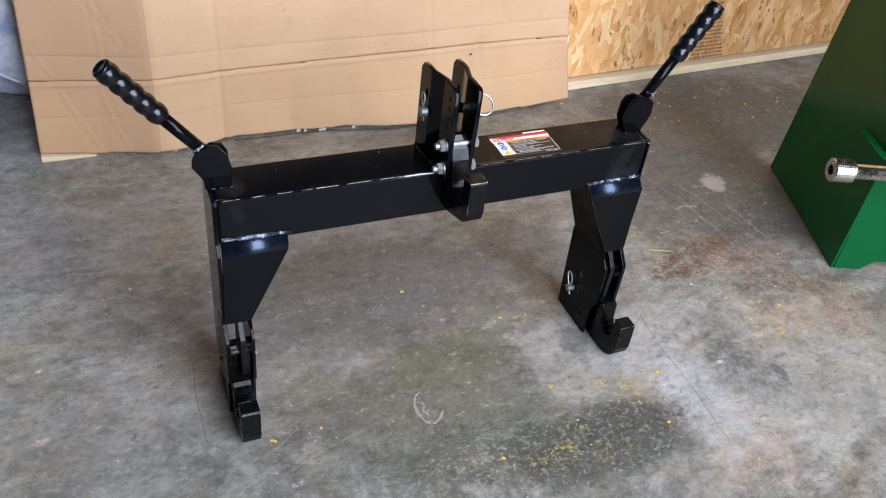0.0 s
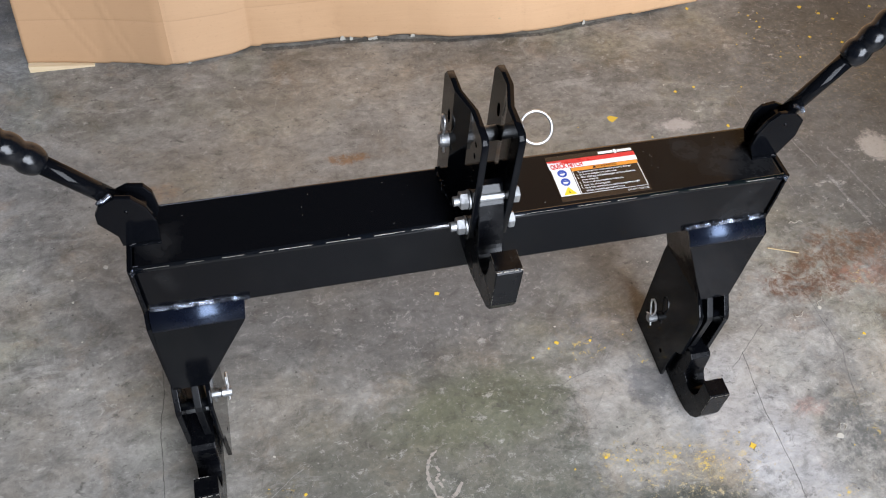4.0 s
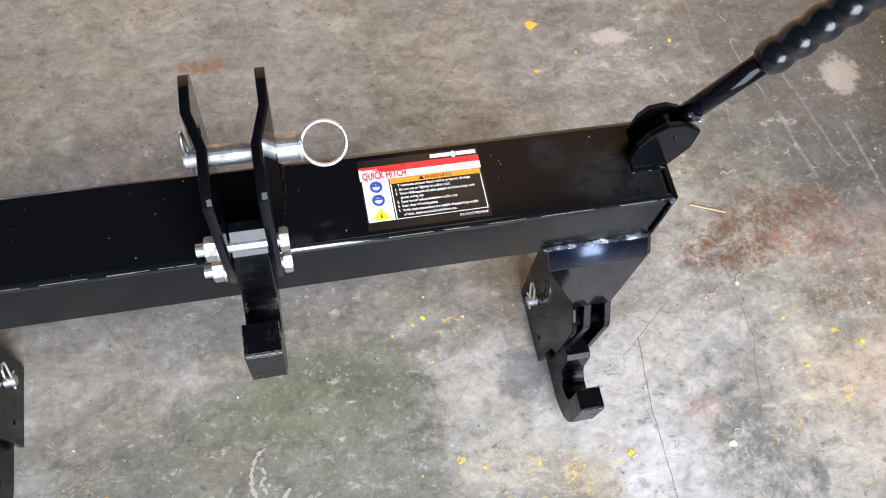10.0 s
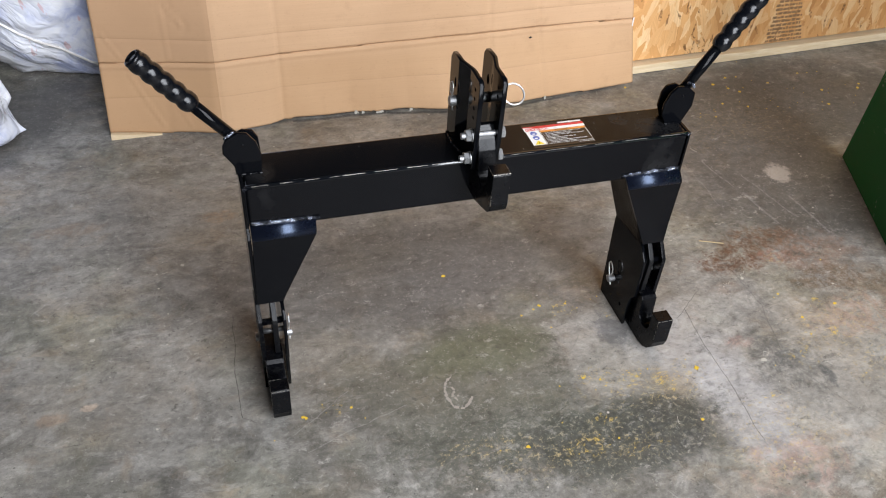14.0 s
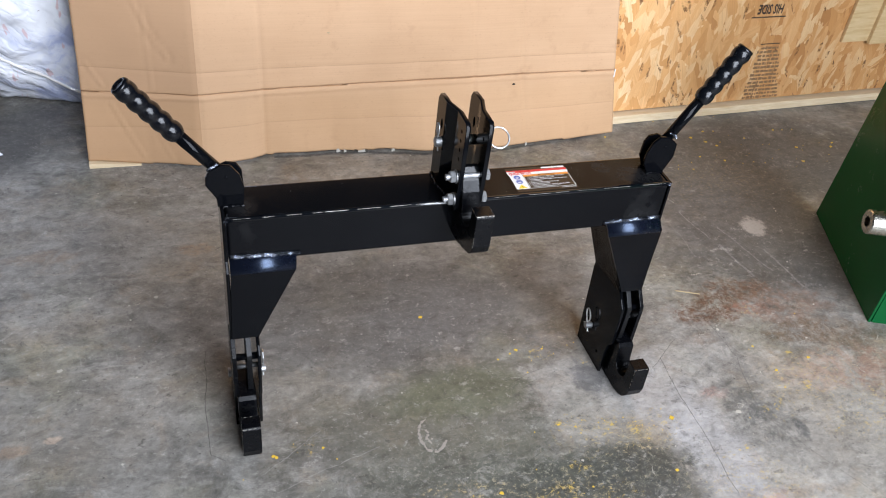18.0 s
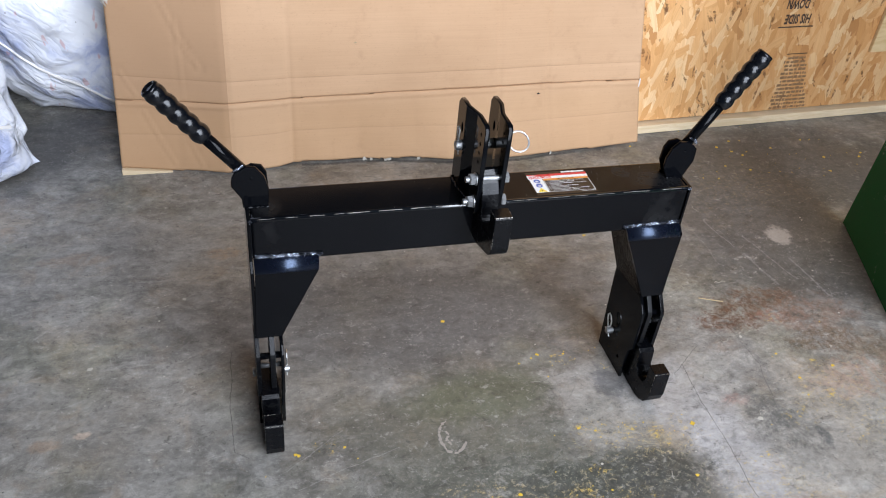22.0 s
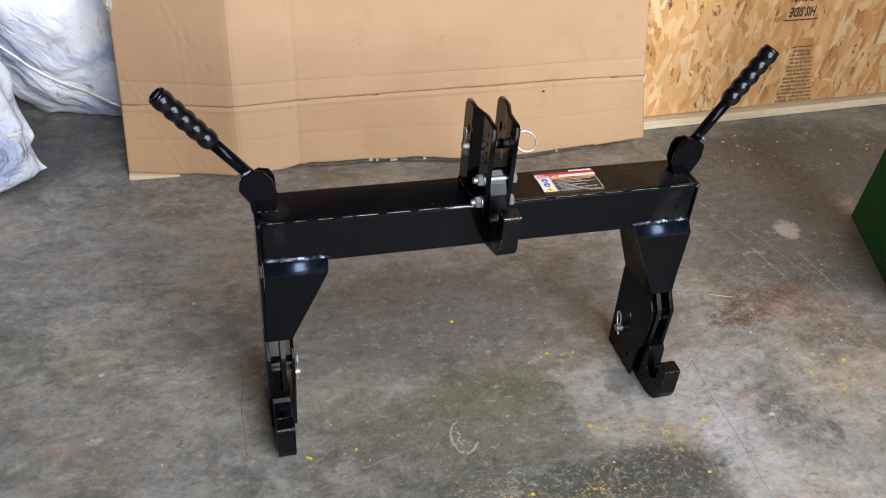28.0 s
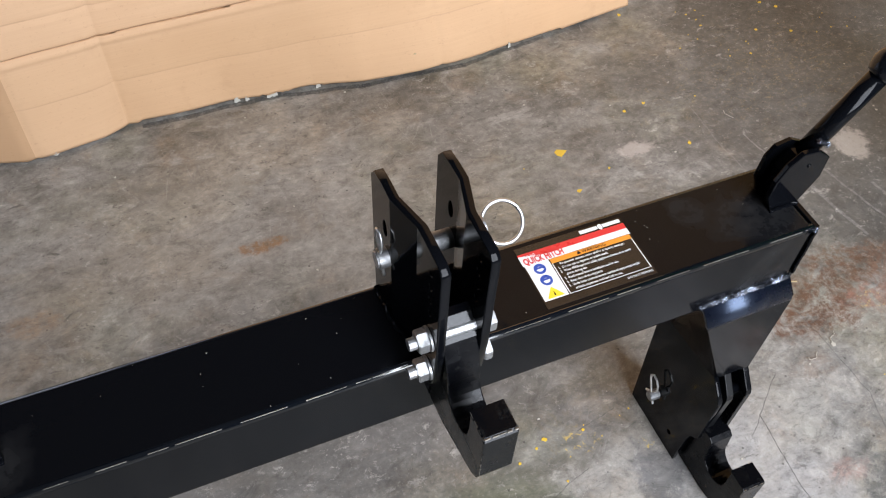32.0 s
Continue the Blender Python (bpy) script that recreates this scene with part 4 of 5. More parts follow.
def leg(side):
    """One leg with its lower hook; built for the east side and mirrored for the west."""
    def put(name, bm, mat, label="", parent=hitch, smooth=False):
        return part(name, bm if side > 0 else mirror_x(bm), mat, parent, label, smooth)
    # outer cheek from the beam's end to the floor
    put("outer_side_plate", prism([(0.0015, TOP - 0.001), (DEEP, TOP - 0.001), (DEEP + 0.004, 0.20), (0.092, 0.001), (-0.011, 0.001), (-0.014, 0.06), (-0.004, 0.085), (-0.006, 0.208), (-0.012, 0.352), (0.0015, 0.366)], 0.3745, 0.3805, "x", 0.0012), BLACK)
    # front cover with its flared lip
    rows = [(0.0005 - 0.017 * math.sin(a) ** 1.25, 0.352 + 0.021 * math.cos(a) ** 1.25, 0.270 + 0.003 * i / 8, 0.3735) for i, a in ((i, math.radians(90 * i / 8.0)) for i in range(8))] + [(-0.0165, 0.3520, 0.273, 0.3735), (-0.0115, 0.212, 0.335, 0.3775)]
    for name, some, mat in (("cover_lip", rows[:9], BLACK_GLOSS), ("front_cover", rows[8:], BLACK)):
        bm = bmesh.new()
        vs = [[bm.verts.new((xi, y, z)), bm.verts.new((xo, y, z))] for y, z, xi, xo in some]
        for a, b in zip(vs, vs[1:]):
            bm.faces.new((a[0], a[1], b[1], b[0]))
        bmesh.ops.recalc_face_normals(bm, faces=bm.faces)
        if bm.faces[0].normal.y > 0:
            bmesh.ops.reverse_faces(bm, faces=bm.faces)
        bmesh.ops.solidify(bm, geom=bm.faces[:], thickness=0.005)
        put(name, bm, mat, smooth=name == "cover_lip")
    # slanting inner cheek and the upright one below it
    bm = bmesh.new()
    a = [bm.verts.new(p) for p in ((0.2735, 0.001, LOW), (0.2735, DEEP, LOW), (0.3338, DEEP + 0.009, 0.198), (0.3338, -0.006, 0.207), (0.3330, -0.008, 0.213), (0.2775, -0.013, 0.352))]
    bm.faces.new(a)
    bmesh.ops.solidify(bm, geom=bm.faces[:], thickness=0.004)
    bmesh.ops.recalc_face_normals(bm, faces=bm.faces)
    put("inner_slant_plate", bm, BLACK)
    put("inner_side_plate", cut_plate([(0.092, 0.001), (-0.011, 0.001), (-0.014, 0.06), (-0.0165, 0.079), (-0.028, 0.092), (-0.030, 0.177), (-0.028, 0.184), (-0.007, 0.209), (0.0, 0.206), (DEEP + 0.010, 0.198), (DEEP + 0.011, 0.185)], [(0.043, 0.095, 0.003, 1.0), (0.012, 0.035, 0.0045, 1.0)], 0.334, 0.340), BLACK)
    guard = [(0.03, 0.209), (-0.007, 0.209), (-0.028, 0.184), (-0.030, 0.177), (-0.028, 0.092), (-0.021, 0.084), (0.03, 0.084)]
    put("guard_plate", prism(guard, 0.3738, 0.3812, "x", 0.001), BLACK_WORN)
    latch = [(0.02, 0.210), (-0.006, 0.210), (-0.026, 0.183), (-0.028, 0.176), (-0.024, 0.102), (0.02, 0.102)]
    put("latch_bar", prism(latch, 0.3485, 0.3575, "x", 0.001), BLACK_DULL)
    put("latch_pin", rod((0.3398, -0.014, 0.172), (0.3737, -0.014, 0.172), 0.0058), BLACK_WORN, smooth=True)
    put("latch_pin", rod((0.3398, -0.004, 0.140), (0.3737, -0.004, 0.140), 0.0045), ZINC, smooth=True)
    put("lower_hook", prism(HOOK, 0.3455, 0.3765, "x", 0.0012), BLACK_WORN, "black steel hook with scuffed edges")
    # retaining bolt and spring clip through the cheek
    bolt = put("clevis_pin", rod((0.3195, 0.053, 0.070), (0.3335, 0.053, 0.070), 0.0070, 18, bevel=0.001), ZINC, "zinc pin end with a cross hole")
    loop = [(0.325, 0.047, 0.058), (0.324, 0.052, 0.068), (0.3235, 0.058, 0.082), (0.3235, 0.064, 0.094), (0.3235, 0.066, 0.102), (0.3235, 0.062, 0.108), (0.3235, 0.055, 0.107), (0.3235, 0.049, 0.099), (0.324, 0.048, 0.090), (0.3245, 0.052, 0.080), (0.3245, 0.060, 0.071), (0.3245, 0.066, 0.066)]
    put("spring_clip", tube_along(loop, 0.0015, 8), ZINC_BRIGHT, "bright wire spring clip", bolt)
    put("clevis_pin_head", rod((0.381, 0.053, 0.070), (0.386, 0.053, 0.070), 0.009, 18, bevel=0.001), ZINC, "zinc pin head")
    # weld seams
    put("weld_bead", bead([(0.265, -0.0015, 0.3735), (0.371, -0.0015, 0.3765)], 0.0030, 3 if side > 0 else 8), WELD, "shiny lumpy weld seam")
    put("weld_bead", bead([(0.3755, -0.0005, 0.379), (0.3755, -0.0005, TOP - 0.004)], 0.0018, 4), BLACK)
    put("weld_spot", bead([(0.3735, 0.000, TOP - 0.006), (0.3765, 0.002, TOP - 0.002)], 0.0034, 5), WELD)


def lever(side):
    """The release lever: two cheeks on the beam, a rod and a beaded grip."""
    def put(name, bm, mat, label="", parent=hitch, smooth=False):
        return part(name, bm if side > 0 else mirror_x(bm), mat, parent, label, smooth)
    if side > 0:
        cheek = [(0.346, TOP), (0.377, TOP), (0.391, 0.478), (0.3905, 0.503), (0.384, 0.509), (0.372, 0.517), (0.356, 0.518), (0.344, 0.506), (0.337, 0.488), (0.336, 0.467)]
    else:
        cheek = [(0.344, TOP), (0.383, TOP), (0.384, 0.463), (0.399, 0.487), (0.398, 0.500), (0.392, 0.512), (0.375, 0.521), (0.360, 0.518), (0.348, 0.502), (0.342, 0.480)]
    put("lever_cheek", prism(cheek, 0.034, 0.040, "y", 0.0015), BLACK)
    put("lever_cheek", prism([(0.350, TOP), (0.374, TOP), (0.384, 0.478), (0.380, 0.502), (0.366, 0.509), (0.350, 0.506), (0.343, 0.494), (0.341, 0.468)], 0.060, 0.066, "y", 0.0015), BLACK)
    put("lever_cam", prism([(0.352, 0.452), (0.372, 0.452), (0.382, 0.480), (0.381, 0.496), (0.374, 0.504), (0.362, 0.504), (0.350, 0.490)], 0.0405, 0.0595, "y", 0.004), BLACK)
    put("pivot_pin", rod((0.368, 0.0330, 0.500), (0.368, 0.069, 0.500), 0.0020), BLACK_WORN, smooth=True)
    base = Vector((0.372, 0.051, 0.496))
    tip = Vector((0.500, 0.045, 0.653)) if side < 0 else Vector((0.478, 0.049, 0.672))
    d = (tip - base).normalized()
    full = (tip - base).length
    put("lever_rod", rod(base, base + d * (full - 0.10), 0.0095, 20), BLACK, "black round lever rod", smooth=True)
    put("weld_bead", bead([base + d * 0.020 + Vector((0.009, -0.008, -0.004)), base + d * 0.022 + Vector((0.002, -0.0115, 0.002)), base + d * 0.022 + Vector((-0.007, -0.008, 0.006))], 0.0024, 11), WELD)
    prof = [(0.0095, 0.0), (0.012, 0.001)]
    length, n = 0.112, 5
    for i in range(n):
        for j in range(7):
            f = (j + 0.5) / 7
            prof.append((0.0124 + 0.0032 * math.sin(math.pi * f) ** 0.75 + 0.0005 * i / n, 0.002 + (i + f) * (length - 0.006) / n))
    prof += [(0.0148, length - 0.0040), (0.0136, length - 0.0014), (0.0112, length), (0.0096, length - 0.0005), (0.0090, length - 0.0022), (0.0040, length - 0.0026)]
    bm = lathe(prof, 28)
    m = Matrix.Translation(tip - d * length) @ d.to_track_quat("Z", "Y").to_matrix().to_4x4()
    bmesh.ops.transform(bm, matrix=m, verts=bm.verts)
    put("lever_grip", bm, RUBBER, "black rubber beaded hand grip", smooth=True)
    # weld round the foot of the cheeks
    put("weld_bead", bead([(0.344, 0.033, TOP + 0.001), (0.376, 0.033, TOP + 0.001)], 0.0022, 12), BLACK)


for s in (1, -1):
    leg(s)
    lever(s)

# the mast: two joggled plates that clamp the top hook
CX = -0.0025
PLATE = [(DEEP - 0.001, TOP), (DEEP - 0.002, 0.588), (0.078, 0.598), (0.062, 0.600), (0.0, 0.602), (-0.024, 0.602), (-0.029, 0.596), (-0.026, 0.490), (-0.021, 0.448), (-0.016, 0.438), (-0.002, 0.436), (-0.002, TOP + 0.0005)]
HOLES = [(-0.012, 0.582, 0.0035, 1.0), (-0.012, 0.566, 0.0035, 1.0), (-0.012, 0.550, 0.0035, 1.0), (-0.012, 0.534, 0.0035, 1.0), (0.058, 0.556, 0.0050, 1.9)]
for s in (1, -1):
    bm = cut_plate(PLATE, HOLES, 0.0, 0.0075)
    for y in (0.046, 0.014):
        bmesh.ops.bisect_plane(bm, geom=bm.verts[:] + bm.edges[:] + bm.faces[:], plane_co=(0, y, 0), plane_no=(0, 1, 0), dist=1e-6)
    for v in bm.verts:
        f = min(1.0, max(0.0, (v.co.y - 0.014) / 0.032))
        v.co.x = CX + s * (v.co.x + 0.0146 + 0.0085 * f)
    if s < 0:
        bmesh.ops.reverse_faces(bm, faces=bm.faces)
    part("mast_plate", bm, BLACK, hitch, "black joggled mast plate with a row of holes")
    part("weld_bead", bead([(CX + s * 0.0315, DEEP - 0.004, TOP + 0.0012), (CX + s * 0.0315, 0.05, TOP + 0.0012), (CX + s * 0.0235, 0.012, TOP + 0.0012), (CX + s * 0.0235, 0.002, TOP + 0.0012)], 0.0024, 21), BLACK, hitch)
TOPHOOK = [(-0.001, 0.446), (-0.001, 0.5165), (-0.0085, 0.516), (-0.0217, 0.4984), (-0.029, 0.482), (-0.0345, 0.462)]
TOPHOOK += [(-0.0545 + 0.020 * math.cos(a), 0.456 + 0.020 * math.sin(a)) for a in [math.radians(d) for d in (-8, -22, -36, -50, -64, -77, -90, -103, -116, -130, -144, -158, -172)]]
TOPHOOK += [(-0.0752, 0.462), (-0.0752, 0.483), (-0.073, 0.4855), (-0.097, 0.4855), (-0.100, 0.4825), (-0.100, 0.428), (-0.096, 0.416), (-0.088, 0.408), (-0.078, 0.404), (-0.030, 0.388), (-0.001, 0.386)]
part("top_hook", prism(TOPHOOK, CX - 0.0143, CX + 0.0143, "x", 0.0012), HOOK_PAINT, hitch, "thick black steel hook with scraped paint")
# thin plate added, glossier than the hook, to catch its highlight
part("hook_cap", prism([(-0.0091, 0.5164), (-0.0222, 0.4989), (-0.0212, 0.4982), (-0.0081, 0.5157)], CX - 0.0135, CX + 0.0135, "x"), CAP_PAINT, hitch, "rubbed shiny face plate, added for the hook's highlight")
for z in (0.504, 0.462):
    y = -0.0145
    bolt = part("bolt", joined(hexagon((CX + 0.0232, y, z), (CX + 0.0305, y, z), 0.0098), rod((CX - 0.040, y, z), (CX + 0.03, y, z), 0.0052, 16)), ZINC, hitch, "zinc-plated hexagon bolt")
    part("washer", rod((CX - 0.0245, y, z), (CX - 0.0226, y, z), 0.0105, 24), ZINC, bolt)
    part("nut", hexagon((CX - 0.0335, y, z), (CX - 0.0246, y, z), 0.0098), ZINC, bolt)
# hitch pin with its pull ring and clip
PY, PZ = 0.054, 0.5265
pin = part("hitch_pin", rod((-0.043, PY, PZ), (0.034, PY, PZ), 0.0085, 24, bevel=0.0015), ZINC, hitch, "bright zinc top link pin", smooth=False)
part("pin_collar", joined(rod((0.0275, PY, PZ), (0.045, PY, PZ), 0.0098, 24, bevel=0.001), rod((0.045, PY, PZ), (0.0485, PY, PZ), 0.0120, 24, bevel=0.001)), ZINC, pin)
ring = [Vector((0.0655, PY, PZ)) + 0.0178 * (Vector((1, 0, 0)) * math.cos(a) + Vector((0, 0.75, 0.66)) * math.sin(a)) for a in [2 * math.pi * i / 40 for i in range(40)]]
part("pull_ring", tube_along(ring, 0.0017, 8, True), ZINC_BRIGHT, pin, "round bright wire pull ring", smooth=True)
clip = [(-0.0385, PY - 0.006, PZ - 0.014), (-0.0385, PY - 0.002, PZ - 0.004), (-0.0385, PY + 0.003, PZ + 0.010), (-0.0395, PY + 0.006, PZ + 0.022), (-0.0395, PY + 0.005, PZ + 0.031), (-0.0395, PY + 0.000, PZ + 0.034), (-0.0395, PY - 0.005, PZ + 0.030), (-0.0395, PY - 0.006, PZ + 0.020), (-0.0395, PY - 0.002, PZ + 0.010), (-0.0395, PY + 0.006, PZ + 0.002), (-0.0395, PY + 0.010, PZ - 0.004)]
part("spring_clip", tube_along(clip, 0.0013, 8), ZINC_BRIGHT, pin, "bright wire spring clip", smooth=True)

# warning label on the beam's top face
LX0, LX1, LY0, LY1, LZ = 0.0955, 0.2055, 0.0085, 0.0785, TOP + 0.0004
label = part("warning_label", box(LX0, LX1, LY0, LY1, TOP - 0.0006, LZ), INK_BLACK, hitch, "black, red and white printed warning label")
W, Hh = LX1 - LX0, LY1 - LY0


def patch(name, poly, mat, lift=1, parent=None):
    pts = [(LX0 + u * W, LY0 + v * Hh) for u, v in poly]
    return part(name, prism(pts, LZ + 0.00005, LZ + 0.00005 + 0.00008 * lift, "z"), mat, label)


def rect(u0, v0, u1, v1):
    return [(u0, v0), (u1, v0), (u1, v1), (u0, v1)]


patch("red_band", rect(0.0, 0.80, 1.0, 0.895), INK_RED)
patch("white_band", [(0.0, 0.70), (1.0, 0.70), (1.0, 0.80), (0.22, 0.80), (0.0, 0.865)], INK_WHITE, 2)
patch("orange_band", rect(0.235, 0.62, 0.985, 0.695), INK_ORANGE)
patch("white_column", rect(0.012, 0.115, 0.225, 0.70), INK_WHITE)
for v in (0.60, 0.41):
    patch("blue_disc", [(0.118 + 0.052 * math.cos(a), v + 0.082 * math.sin(a)) for a in [2 * math.pi * i / 24 for i in range(24)]], INK_BLUE, 3)
    patch("pictogram", [(0.118 + 0.030 * math.cos(a), v - 0.005 + 0.040 * math.sin(a)) for a in [2 * math.pi * i / 12 for i in range(12)]], INK_WHITE, 4)
    patch("pictogram_bar", rect(0.078, v + 0.0, 0.158, v + 0.028), INK_BLUE, 5)
patch("yellow_triangle", [(0.045, 0.135), (0.195, 0.135), (0.12, 0.30)], INK_YELLOW, 3)
patch("triangle_mark", [(0.113, 0.165), (0.127, 0.165), (0.12, 0.235)], INK_BLACK, 4)
for u0, v0, u1, v1 in ((0.235, 0.115, 0.985, 0.122), (0.978, 0.12, 0.985, 0.62), (0.235, 0.12, 0.242, 0.62)):
    patch("frame_line", rect(u0, v0, u1, v1), INK_WHITE, 1)
patch("logo_bar", rect(0.60, 0.92, 0.77, 0.975), INK_WHITE, 1)
patch("logo_emblem", [(0.795 + 0.022 * math.cos(a), 0.945 + 0.05 * math.sin(a)) for a in [2 * math.pi * i / 8 for i in range(8)]], INK_WHITE, 1)
patch("logo_bar", rect(0.82, 0.92, 0.985, 0.975), INK_WHITE, 1)


def print_line(text, u, v, size, mat, wide=1.0, bold=0.0):
    m = Matrix.Translation((LX0 + u * W, LY0 + v * Hh, LZ + 0.0005))
    words(text, size, mat, m, label, "print_line", 0.00004, wide, bold)


print_line("3 POINT", 0.015, 0.815, 0.0040, INK_WHITE)
print_line("QUICK HITCH", 0.02, 0.712, 0.0100, INK_RED, 0.62, 0.00035)
print_line("\u25B2WARNING", 0.47, 0.632, 0.0052, INK_BLACK, 1.0, 0.0)
print_line("To prevent serious injury and/or property damage:", 0.29, 0.565, 0.0035, INK_WHITE, 0.92, 0.00003)
for text, v in (("1.  Do not use on highway or public roads.", 0.505), ("2.  Wear ANSI-approved safety goggles and heavy-duty work", 0.445), ("     gloves during use.", 0.39), ("3.  Read manual before installation and/or use.", 0.33), ("4.  Keep clear of moving parts.", 0.27), ("5.  Verify hitch connections are capable of supporting weight", 0.21), ("     of hitch, implement and load before use.", 0.15)):
    print_line(text, 0.262, v, 0.0035, INK_WHITE, 0.83, 0.00003)
print_line("DO NOT REMOVE", 0.74, 0.045, 0.0032, INK_WHITE)
# dust specks and a chip or two on the beam's black paint
g = random.Random(6)
specks = []
for i in range(34):
    x, y = g.uniform(-0.33, 0.36), g.uniform(0.006, DEEP - 0.006)
    if LX0 - 0.004 < x < LX1 + 0.004 or abs(x) < 0.04 or x > 0.33:
        continue
    r = g.uniform(0.0002, 0.0005)
    specks.append(prism([(x + r * math.cos(a), y + r * math.sin(a)) for a in (0, 1.3, 2.4, 3.6, 5.0)], TOP - 0.0002, TOP + 0.0003, "z"))
tagged(part("dust_specks", joined(*specks), PALE_CHIP, hitch), kind="stuff")

# ---------------------------------------------------------------- cardboard sheet that leans on the partition
def along(line, x):
    for (xa, ya), (xc, yc) in zip(line, line[1:]):
        if x <= xc + 1e-9:
            return ya + (yc - ya) * (x - xa) / (xc - xa)
    return line[-1][1]


FOOT_LINE = [(-0.652, 0.887), (-0.505, 0.882), (-0.44, 0.866), (-0.393, 0.852), (-0.35, 0.853), (-0.262, 0.867), (-0.222, 0.883), (-0.15, 0.879), (-0.04, 0.880), (0.025, 0.871), (0.11, 0.868), (0.2, 0.847), (0.31, 0.838), (0.38, 0.838), (0.44, 0.844), (0.52, 0.852), (0.61, 0.863), (0.69, 0.875), (0.788, 0.886)]


def cardboard():
    nx = 250
    levels = sorted({round(v, 4) for v in [0.0, 0.006, 0.014, 0.024, 0.036, 0.05, 0.065, 0.08, 0.115, 0.13, 0.145, 0.155, 0.215, 0.23, 0.27, 0.29, 0.32, 0.36, 0.40, 0.45, 0.5, 0.56, 0.64, 0.75, 0.88, 1.0] + [0.02 + 0.012 * i for i in range(42)] + [c + s for c in (0.10, 0.247) for s in (-0.008, -0.003, 0.0, 0.003, 0.008)] + [0.165 + 0.0025 * i for i in range(19)]})
    nz = len(levels) - 1
    upper = [(-0.652, 0.924), (-0.378, 0.862), (-0.22, 0.874), (0.1, 0.880), (0.355, 0.884), (0.50, 0.893), (0.788, 0.898)]
    g = random.Random(2)
    ragged = [g.uniform(0, 1) for _ in range(nx + 1)]
    bm = bmesh.new()
    grid = []
    for i in range(nx + 1):
        f = i / nx
        col = []
        for j in range(nz + 1):
            h = levels[j]
            xr = 0.788 - 0.15 * min(h, 0.6)
            xl = -0.652 + 0.030 * min(h, 0.6)
            x = xl + (xr - xl) * f
            xb = -0.652 + 1.44 * f
            y = along(FOOT_LINE, xb)
            up = min(1.0, h / 0.22)
            y += (along(upper, xb) - y) * up * up * (3 - 2 * up)
            y += 0.045 * min(h, 0.6)
            y += 0.004 * noise.noise(Vector((x * 4, h * 4, 2))) + 0.0015 * noise.noise(Vector((x * 13, h * 13, 5)))
            # horizontal fold lines
            fold = 0.185 + 0.012 * math.sin(1.7 * (x + 0.6)) 
            y += 0.0055 * math.exp(-((h - fold) / 0.0032) ** 2) - 0.002 * math.exp(-((h - fold + 0.009) / 0.005) ** 2) + 0.0012 * math.exp(-((h - 0.247) / 0.004) ** 2) + 0.0008 * math.exp(-((h - 0.10) / 0.004) ** 2)
            for crease in (-0.378, -0.22, 0.355, 0.50):
                y += 0.0026 * math.exp(-((xb - crease) / 0.006) ** 2)
            # crumpled west panel: long diagonal dents
            for xa, ha, xc, hc, deep in ((-0.545, 0.50, -0.475, 0.33, 0.0018), (-0.475, 0.33, -0.440, 0.28, 0.0022), (-0.49, 0.40, -0.485, 0.20, 0.0010), (-0.585, 0.16, -0.52, 0.02, 0.0015), (-0.50, 0.17, -0.47, 0.06, 0.0012), (-0.47, 0.06, -0.45, 0.01, 0.0012), (-0.635, 0.26, -0.60, 0.20, 0.0012)):
                t = max(0.0, min(1.0, ((xb - xa) * (xc - xa) + (h - ha) * (hc - ha)) / ((xc - xa) ** 2 + (hc - ha) ** 2)))
                gap = math.hypot(xb - xa - t * (xc - xa), h - ha - t * (hc - ha))
                deep *= 1.7
                y += deep * math.exp(-(gap / 0.010) ** 2) - 1.6 * deep * math.exp(-(gap / 0.0045) ** 2)
            # the foot is uneven and a little ragged
            foot = 0.004 + 0.002 * noise.noise(Vector((xb * 6, 0, 0)))
            if 0.0 < xb < 0.14:
                foot += 0.004 * ragged[i] - 0.002
            if -0.2 < xb < 0.62:
                foot += 0.004
            if xb < -0.50:
                foot = 0.0165 - 0.0155 * min(1.0, max(0.0, (xb + 0.64) / 0.13))
            z = h + max(0.001, foot) * max(0.0, 1 - h / 0.1)
            col.append(bm.verts.new((x, y, z)))
        grid.append(col)
    for i in range(nx):
        for j in range(nz):
            bm.faces.new((grid[i][j], grid[i + 1][j], grid[i + 1][j + 1], grid[i][j + 1]))
    bmesh.ops.recalc_face_normals(bm, faces=bm.faces)
    bmesh.ops.solidify(bm, geom=bm.faces[:], thickness=0.004)
    return bm


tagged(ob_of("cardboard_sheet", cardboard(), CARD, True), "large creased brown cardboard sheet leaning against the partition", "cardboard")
tagged(ob_of("wood_batten", prism([(-0.652, 0.0), (-0.530, 0.0), (-0.530, 0.003), (-0.652, 0.0150)], 0.872, 0.902, "y", 0.001), PINE), "pale wooden batten under the cardboard sheet's foot", "wood batten")
tagged(ob_of("tape_scrap", box(0.757, 0.761, 0.899, 0.9015, 0.175, 0.20, 0.0008), TAPE), "scrap of clear tape on the cardboard's edge", "tape")

